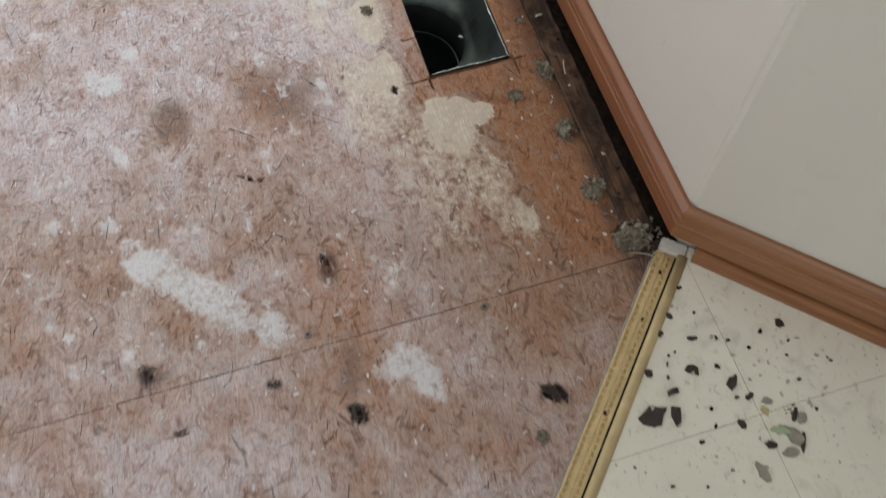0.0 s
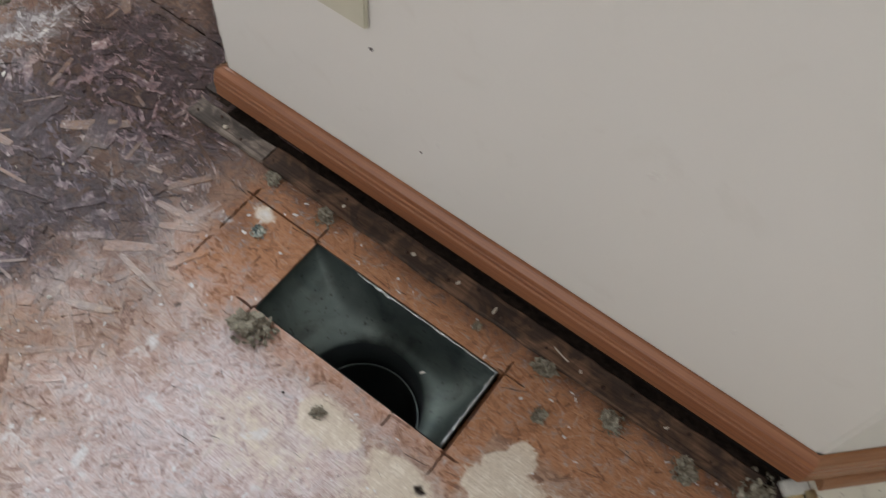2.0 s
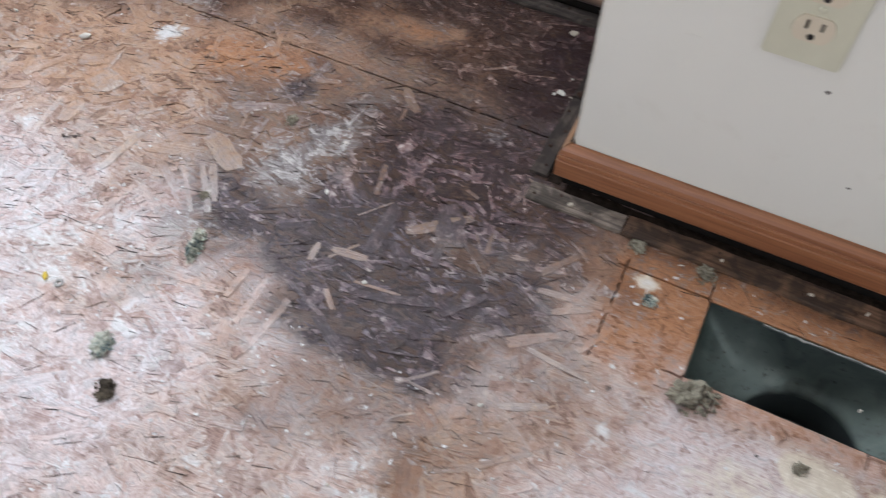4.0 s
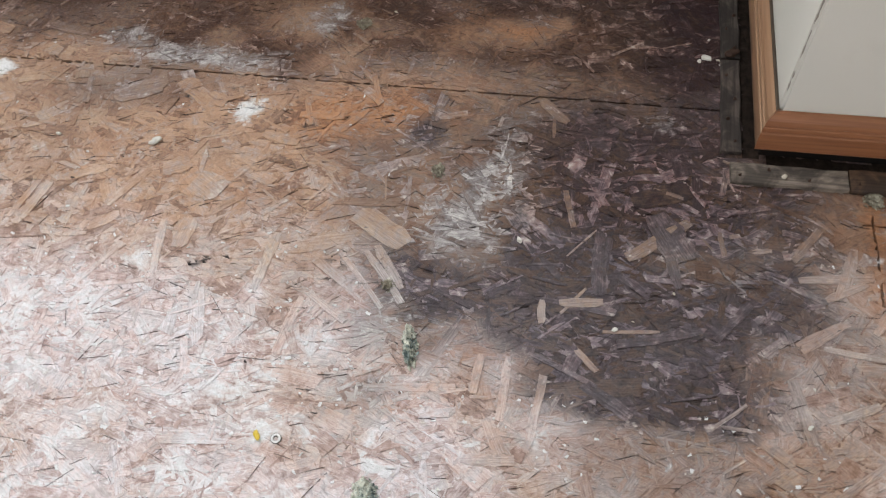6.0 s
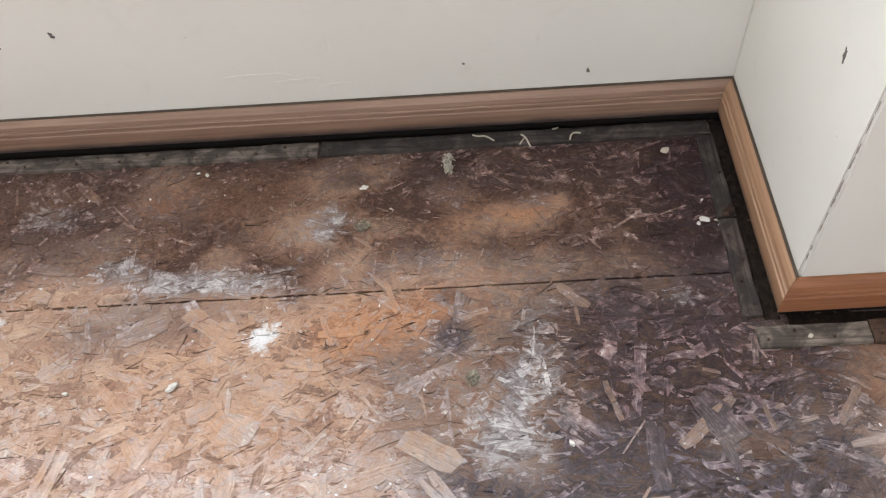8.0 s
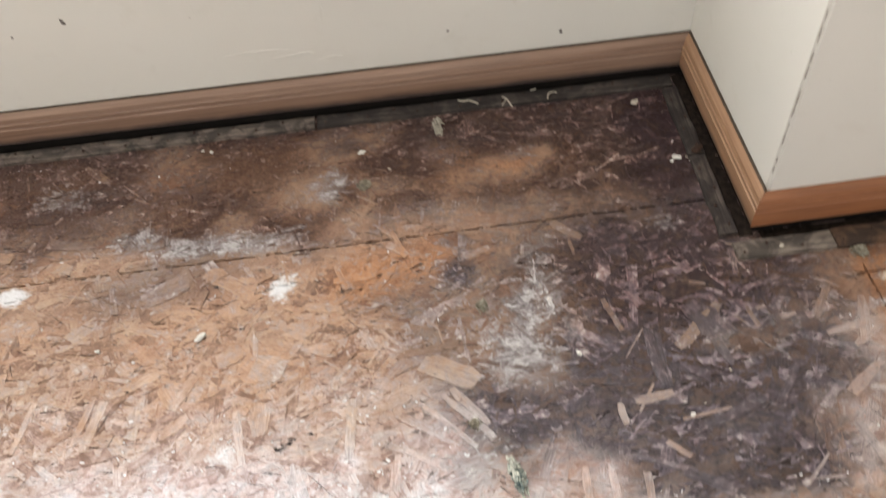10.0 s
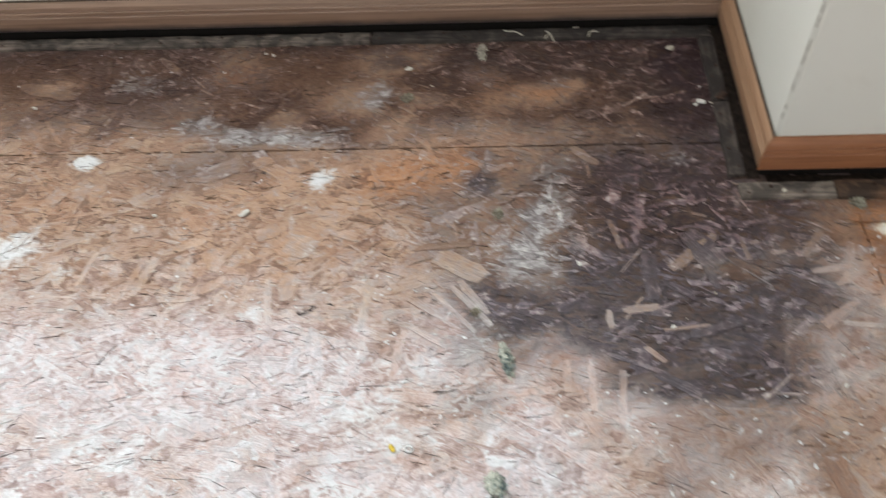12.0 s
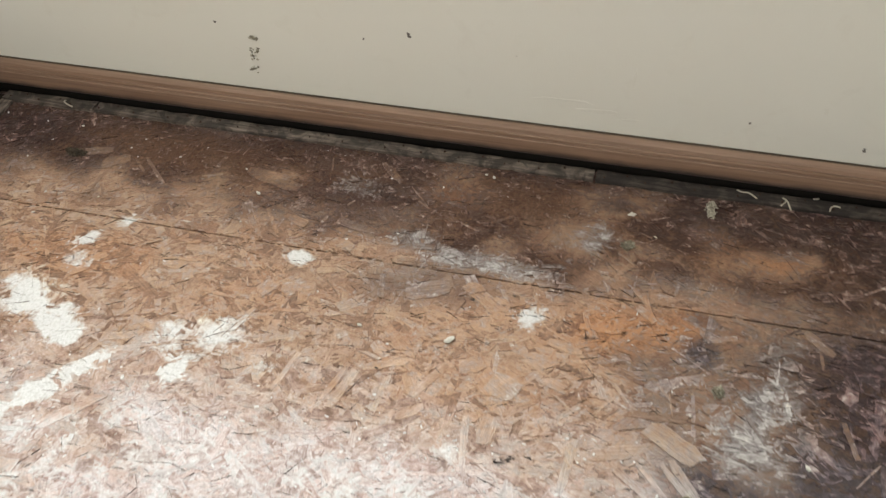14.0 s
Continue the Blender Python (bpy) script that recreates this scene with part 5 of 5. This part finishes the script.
loose(-0.341, 0.018, 0.033, 0.0085, -162, TAN)
loose(-0.528, 0.083, 0.035, 0.0420, -35, DARK)
loose(-0.510, 0.005, 0.042, 0.0073, 111, TAN)
loose(-0.457, -0.004, 0.043, 0.0098, 52, TAN)
loose(-0.567, -0.090, 0.024, 0.0092, -128, TAN)
loose(-0.400, -0.211, 0.077, 0.0064, 133, TAN)
loose(-0.379, -0.203, 0.075, 0.0087, 131, TAN)
loose(-0.162, -0.153, 0.047, 0.0174, 85, GREY)
loose(-0.211, -0.174, 0.033, 0.0078, 135, GREY)
loose(0.047, -0.220, 0.048, 0.0084, 38, TAN)
loose(-0.148, -0.307, 0.054, 0.0130, -31, GREY)
loose(-0.191, -0.282, 0.071, 0.0059, -22, GREY)
loose(0.073, -0.166, 0.046, 0.0081, 30, TAN)
loose(0.074, -0.145, 0.060, 0.0066, -108, TAN)
loose(0.108, -0.189, 0.048, 0.0077, 60, TAN)
loose(0.001, -0.413, 0.049, 0.0247, -76, DARK)
loose(-0.243, -0.308, 0.065, 0.0090, 89, TAN)
loose(-0.034, -0.212, 0.057, 0.0092, -128, GREY)
loose(-0.005, -0.128, 0.021, 0.0063, 11, TAN)
loose(-0.129, -0.235, 0.054, 0.0042, 7, TAN)
loose(-0.004, -0.334, 0.044, 0.0114, -35, GREY)
loose(0.059, -0.335, 0.043, 0.0086, 30, TAN)
loose(0.026, -0.295, 0.064, 0.0125, 106, GREY)
loose(0.070, -0.292, 0.050, 0.0089, 26, TAN)
loose(0.048, -0.215, 0.057, 0.0096, 32, TAN)
loose(0.065, -0.152, 0.073, 0.0106, 8, TAN)
loose(0.039, -0.116, 0.049, 0.0094, 55, TAN)
loose(0.082, -0.233, 0.069, 0.0059, -5, TAN)
loose(-0.104, -0.239, 0.077, 0.0107, 17, GREY)
loose(-0.092, -0.155, 0.056, 0.0116, 105, GREY)
loose(-0.175, -0.211, 0.061, 0.0116, 172, GREY)

# thin splinters scattered over the mouldy and bare parts
for k in range(170):
    x, y = rng.uniform(-1.3, 0.10), rng.uniform(-0.36, 0.26)
    long, turn = rng.uniform(0.010, 0.045), rng.gauss(0, 40)
    if blocked(x, y, long / 2, long / 2):
        continue
    mouldy = -0.40 < x < 0.05 and -0.33 < y < 0.30 or y > 0.20
    loose(x, y, long, rng.uniform(0.0014, 0.005), turn, rng.choice((GREY, GREY, DARK, TAN)) if mouldy else rng.choice((TAN, TAN, TAN, DARK)))

# ---- crumbs, fibres and small hardware ----


def crumb(x, y, size, material, label, seed, z=0.0008, flat=0.6, category="crumb"):
    r = random.Random(seed)
    bm = bmesh.new()
    bmesh.ops.create_icosphere(bm, subdivisions=2, radius=size / 2, matrix=Matrix.Diagonal((r.uniform(0.9, 1.4), r.uniform(0.5, 0.9), flat, 1)))
    for v in bm.verts:
        v.co *= 1 + 0.7 * noise.noise(v.co / size * 2.2 + Vector((seed, 0, 0)))
    low = min(v.co.z for v in bm.verts)
    for v in bm.verts:
        v.co.z -= low
    ob = obj("crumb", bm, material)
    ob.matrix_world = pose(x, y, z, 0, 0, r.uniform(0, 360))
    return tagged(ob, label, category, "crumbs on the floor")


WHITE = "small white paint crumb lying on the board"
for k, (x, y, s) in enumerate(((-0.059, 0.134, 0.010), (-0.066, 0.128, 0.006), (-0.476, 0.217, 0.007), (-0.688, 0.255, 0.006), (-1.034, 0.149, 0.008), (-0.247, -0.144, 0.006),
                               (-0.70, 0.26, 0.004), (-0.055, 0.165, 0.004), (-0.145, -0.235, 0.005), (0.03, -0.31, 0.005), (-0.679, -0.059, 0.011), (-0.80, -0.06, 0.006))):
    crumb(x, y, s, M_CRUMB, WHITE, k, 0.0014)
for k, (x, y, s) in enumerate(((0.30, -0.034, 0.005), (0.36, -0.032, 0.006), (0.41, -0.035, 0.007), (0.20, -0.034, 0.005), (0.52, -0.036, 0.004), (0.02, -0.036, 0.007), (0.62, -0.034, 0.004))):
    crumb(x, y, s, M_FIBRE, "tiny pale crumb on the tack strip", 40 + k, 0.0068)
crumb(-0.462, -0.385, 0.008, M_YELLOW, "tiny yellow crumb on pale board", 60, 0.0014)
for k in range(40):
    r = random.Random(900 + k)
    x, y = r.uniform(-1.4, 0.70), r.uniform(-0.55, 0.25)
    if not blocked(x, y, 0.004, 0.004):
        crumb(x, y, r.uniform(0.002, 0.0042), r.choice((M_CRUMB, M_FIBRE, M_FIBRE, M_CHIP)), "tiny crumb of paint or dirt on the board", 100 + k, 0.0012)


def floor_screw(x, y):
    bm = bmesh.new()
    bmesh.ops.create_cone(bm, cap_ends=True, segments=16, radius1=0.0040, radius2=0.0037, depth=0.0012, matrix=Matrix.Translation((0, 0, 0.0014)))
    thing = tagged(empty("floor_screw", x, y, 0.0), "dark steel screw head sunk in the board", "screw", "floor screws")
    part("head", bm, M_SCREW, thing)
    part("recess", box(-0.0014, -0.0014, 0.0016, 0.0014, 0.0014, 0.0022), M_SLOT, thing)


floor_screw(0.7545, -0.2175)
floor_screw(0.7312, -0.3975)
bm = loft([mouth(0, 0, r, r, 2, z, 24) for r, z in ((0.0052, 0.0010), (0.0052, 0.0022), (0.0046, 0.0026), (0.0026, 0.0026), (0.0022, 0.0022), (0.0022, 0.0010))])
ob = obj("washer", bm, M_SCREW)
ob.matrix_world = pose(-0.444, -0.385, 0.0)
tagged(ob, "small grey steel washer on pale board", "washer")


def fibre(pts, radius, label):
    cu = bpy.data.curves.new("fibre", "CURVE")
    cu.dimensions, cu.bevel_depth, cu.bevel_resolution = "3D", radius, 2
    sp = cu.splines.new("NURBS")
    sp.points.add(len(pts) - 1)
    for q, p in zip(sp.points, pts):
        q.co = (*p, 1)
    sp.use_endpoint_u, sp.order_u = True, 3
    tmp = bpy.data.objects.new("tmp", cu)
    me = bpy.data.meshes.new_from_object(tmp)
    bpy.data.objects.remove(tmp)
    me.materials.clear()
    me.materials.append(M_FIBRE)
    ob = new("fibre", me)
    return tagged(ob, label, "fibre", "loose fibres")


F = "short curled pale carpet fibre on the tack strip"
fibre([(-0.332, 0.294, 0.008), (-0.325, 0.288, 0.010), (-0.318, 0.290, 0.010), (-0.310, 0.286, 0.009), (-0.304, 0.281, 0.008)], 0.0011, F)
fibre([(-0.268, 0.289, 0.008), (-0.263, 0.283, 0.011), (-0.260, 0.274, 0.009), (-0.257, 0.268, 0.006)], 0.0012, F)
fibre([(-0.263, 0.283, 0.010), (-0.268, 0.276, 0.009), (-0.271, 0.272, 0.008)], 0.0010, F)
fibre([(-0.205, 0.274, 0.008), (-0.204, 0.281, 0.010), (-0.197, 0.286, 0.010), (-0.190, 0.284, 0.009)], 0.0011, F)
fibre([(-0.226, 0.296, 0.008), (-0.221, 0.293, 0.011), (-0.219, 0.297, 0.009)], 0.0011, F)
fibre([(-1.463, 0.300, 0.006), (-1.462, 0.292, 0.012), (-1.452, 0.286, 0.010), (-1.440, 0.284, 0.008)], 0.0013, F)
fibre([(0.484, -0.030, 0.008), (0.494, -0.034, 0.009), (0.504, -0.035, 0.008)], 0.0009, F)
fibre([(0.752, -0.030, 0.004), (0.746, -0.040, 0.006), (0.742, -0.052, 0.004)], 0.0006, "pale thread beside the threshold")
crumb(-0.030, 0.139, 0.018, M_RUST, "dark splinter on the black corner strip", 81, 0.0066, 0.3)
crumb(-0.085, 0.250, 0.010, M_FIBRE, "pale crumb on the black strip", 83, 0.001, 0.5)

# dark chips on the vinyl


def chip(x, y, long, wide, turn, seed, material=M_CHIP, label="dark brown chip of debris lying on the vinyl"):
    r = random.Random(seed)
    n = r.randint(8, 11)
    pts = []
    for k in range(n):
        a, q = 6.283 * k / n + r.uniform(-0.2, 0.2), r.uniform(0.62, 1.15)
        pts.append((long / 2 * math.cos(a) * q, wide / 2 * math.sin(a) * q))
    bm = prism(pts, 0.0, r.uniform(0.0012, 0.0025))
    ob = obj("debris_chip", bm, material)
    ob.matrix_world = pose(x, y, 0.0064, 0, 0, turn)
    return tagged(ob, label, "debris", "chips on the vinyl")


chip(0.911, -0.098, 0.030, 0.022, 100, 1)
chip(0.917, -0.078, 0.020, 0.012, 160, 2)
chip(0.880, -0.044, 0.018, 0.011, 60, 3)
chip(0.903, -0.011, 0.018, 0.011, 140, 4)
chip(0.921, -0.002, 0.010, 0.007, 120, 5)
chip(0.861, 0.060, 0.011, 0.008, 20, 6)
chip(0.884, -0.019, 0.007, 0.005, 20, 7)
chip(0.871, -0.086, 0.011, 0.008, 40, 8)
chip(0.895, -0.071, 0.014, 0.007, 100, 9)
chip(0.950, 0.031, 0.018, 0.005, 140, 10)
chip(0.976, 0.026, 0.020, 0.006, 150, 11)
chip(0.943, -0.021, 0.012, 0.008, 30, 12)
chip(0.969, -0.004, 0.012, 0.007, 60, 13)
chip(0.821, -0.042, 0.008, 0.006, 30, 14)
chip(0.836, -0.060, 0.009, 0.006, 90, 15)
chip(0.960, 0.012, 0.020, 0.010, 70, 16, M_GREENISH, "pale green film scrap on the vinyl")
M_FILM = simple("grey_film_scrap", (0.36, 0.34, 0.28), 0.4, 0, 0.5, 90)
for k, (x, y, a, b, t) in enumerate(((0.966, 0.020, 0.026, 0.014, 30), (0.982, 0.012, 0.020, 0.010, 80), (0.955, 0.036, 0.016, 0.009, 140), (0.990, -0.022, 0.022, 0.012, 20), (0.930, 0.012, 0.012, 0.009, 60))):
    chip(x, y, a, b, t, 500 + k, M_FILM, "torn grey film scrap on the vinyl")
chip(0.938, 0.006, 0.011, 0.008, 10, 520, M_YELLOWISH, "tan crumb beside film scraps on the vinyl")
chip(0.850, -0.030, 0.012, 0.005, 70, 521)
chip(0.795, -0.020, 0.006, 0.004, 70, 522)
for k in range(85):
    r = random.Random(300 + k)
    s, w = r.uniform(0.05, 0.40), r.uniform(0.035, 0.20)
    p = T0 + U * s + V * w
    chip(p.x, p.y, r.uniform(0.002, 0.006), r.uniform(0.0015, 0.004), r.uniform(0, 180), 400 + k, r.choice((M_CHIP, M_DARK, M_FIBRE)), "tiny dark speck of debris on the vinyl")

# ---- marks on the walls ----


def smudge(wall, place, facing, w, h, seed, tone, ragged=0.45):
    """A thin ragged mark on a wall; facing: the wall's turn about z."""
    r = random.Random(seed)
    bm = bmesh.new()
    pts = []
    for k in range(14):
        a = 6.283 * k / 14
        d = 1 + ragged * r.uniform(-1, 1)
        pts.append((w / 2 * math.cos(a) * d, h / 2 * math.sin(a) * d))
    f = [bm.verts.new((x, -0.0004, z)) for x, z in pts]
    b = [bm.verts.new((x * 1.02, 0.0, z * 1.02)) for x, z in pts]
    bm.faces.new(f)
    for i in range(14):
        bm.faces.new((f[i], b[i], b[(i + 1) % 14], f[(i + 1) % 14]))
    bmesh.ops.recalc_face_normals(bm, faces=bm.faces)
    ob = part("smudge", bm, tone, wall)
    ob.matrix_world = pose(*place, 0, 0, facing)


NORTH, BLOCKW = bpy.data.objects["wall_north"], bpy.data.objects["wall_outlet"]
M_SMUDGE = simple("grey_mould_spot", (0.24, 0.22, 0.17), 0.8, 0, 0.5, 300)
M_SMEAR = simple("pale_mould_spot", (0.45, 0.42, 0.34), 0.8, 0, 0.3, 300)
M_FAINT = simple("faint_scuff", (0.69, 0.67, 0.62), 0.7, 0, 0.08, 200)
M_EDGE = simple("worn_edge", (0.30, 0.27, 0.235), 0.8)
M_NICK = simple("dark_nick", (0.14, 0.12, 0.11), 0.8)
for k, (x, z, w, h, t) in enumerate(((-1.085, 0.110, 0.016, 0.012, M_SMUDGE), (-1.080, 0.136, 0.012, 0.016, M_SMUDGE), (-1.076, 0.145, 0.013, 0.008, M_SMUDGE), (-1.075, 0.168, 0.016, 0.005, M_SMUDGE),
                                     (-0.822, 0.201, 0.006, 0.005, M_NICK), (-0.894, 0.189, 0.003, 0.003, M_NICK), (-1.133, 0.191, 0.004, 0.004, M_NICK), (-0.184, 0.098, 0.005, 0.009, M_NICK), (-0.338, 0.121, 0.003, 0.004, M_NICK),
                                     (-0.247, 0.155, 0.006, 0.013, M_FAINT), (-0.824, 0.205, 0.005, 0.005, M_NICK), (-0.60, 0.122, 0.08, 0.005, M_FAINT), (-0.545, 0.110, 0.05, 0.008, M_FAINT), (-0.50, 0.100, 0.03, 0.005, M_FAINT), (-0.50, 0.17, 0.004, 0.03, M_FAINT))):
    if t is M_SMUDGE:  # a loose cluster of specks
        rs = random.Random(60 + k)
        for j in range(9):
            px, pz = x + rs.gauss(0, 0.3) * w, z + rs.gauss(0, 0.33) * h
            big = rs.uniform(0.0016, 0.0046)
            smudge(NORTH, (px, 0.304 - 0.008 * px - 0.00012 * j, pz), -0.458, big * rs.uniform(0.9, 1.7), big, 800 + 10 * k + j, M_SMUDGE if j % 3 else M_SMEAR)
        continue
    smudge(NORTH, (x, 0.304 - 0.008 * x, z), -0.458, w, h, k, t)
for k, (x, z, w, h, t) in enumerate(((0.219, 0.247, 0.005, 0.004, M_NICK), (0.279, 0.143, 0.004, 0.003, M_NICK), (0.495, 0.297, 0.012, 0.005, M_FAINT), (0.299, 0.171, 0.005, 0.008, M_FAINT),
                                     (0.613, 0.173, 0.005, 0.009, M_FAINT), (0.497, 0.303, 0.010, 0.004, M_FAINT), (0.089, 0.262, 0.014, 0.002, M_FAINT), (0.26, 0.22, 0.003, 0.006, M_FAINT), (0.40, 0.27, 0.004, 0.004, M_FAINT))):
    smudge(BLOCKW, (x, 0.0, z), 0, w, h, 30 + k, t)
smudge(BLOCKW, (0.0, 0.078, 0.301), -90, 0.006, 0.014, 50, M_NICK)
smudge(BLOCKW, (0.0, 0.039, 0.241), -90, 0.004, 0.004, 51, M_FAINT)
# worn, dirty corner bead
for k in range(22):
    r = random.Random(700 + k)
    z = 0.085 + 0.016 * k + r.uniform(-0.006, 0.006)
    smudge(BLOCKW, (0.0008, 0.0016, z), -60, r.uniform(0.001, 0.0022), r.uniform(0.008, 0.024), 720 + k, M_EDGE if k % 3 else M_FAINT)

crumb(0.384, -0.126, 0.006, M_CRUMB, "white crumb caught on the duct metal", 90, -0.030)
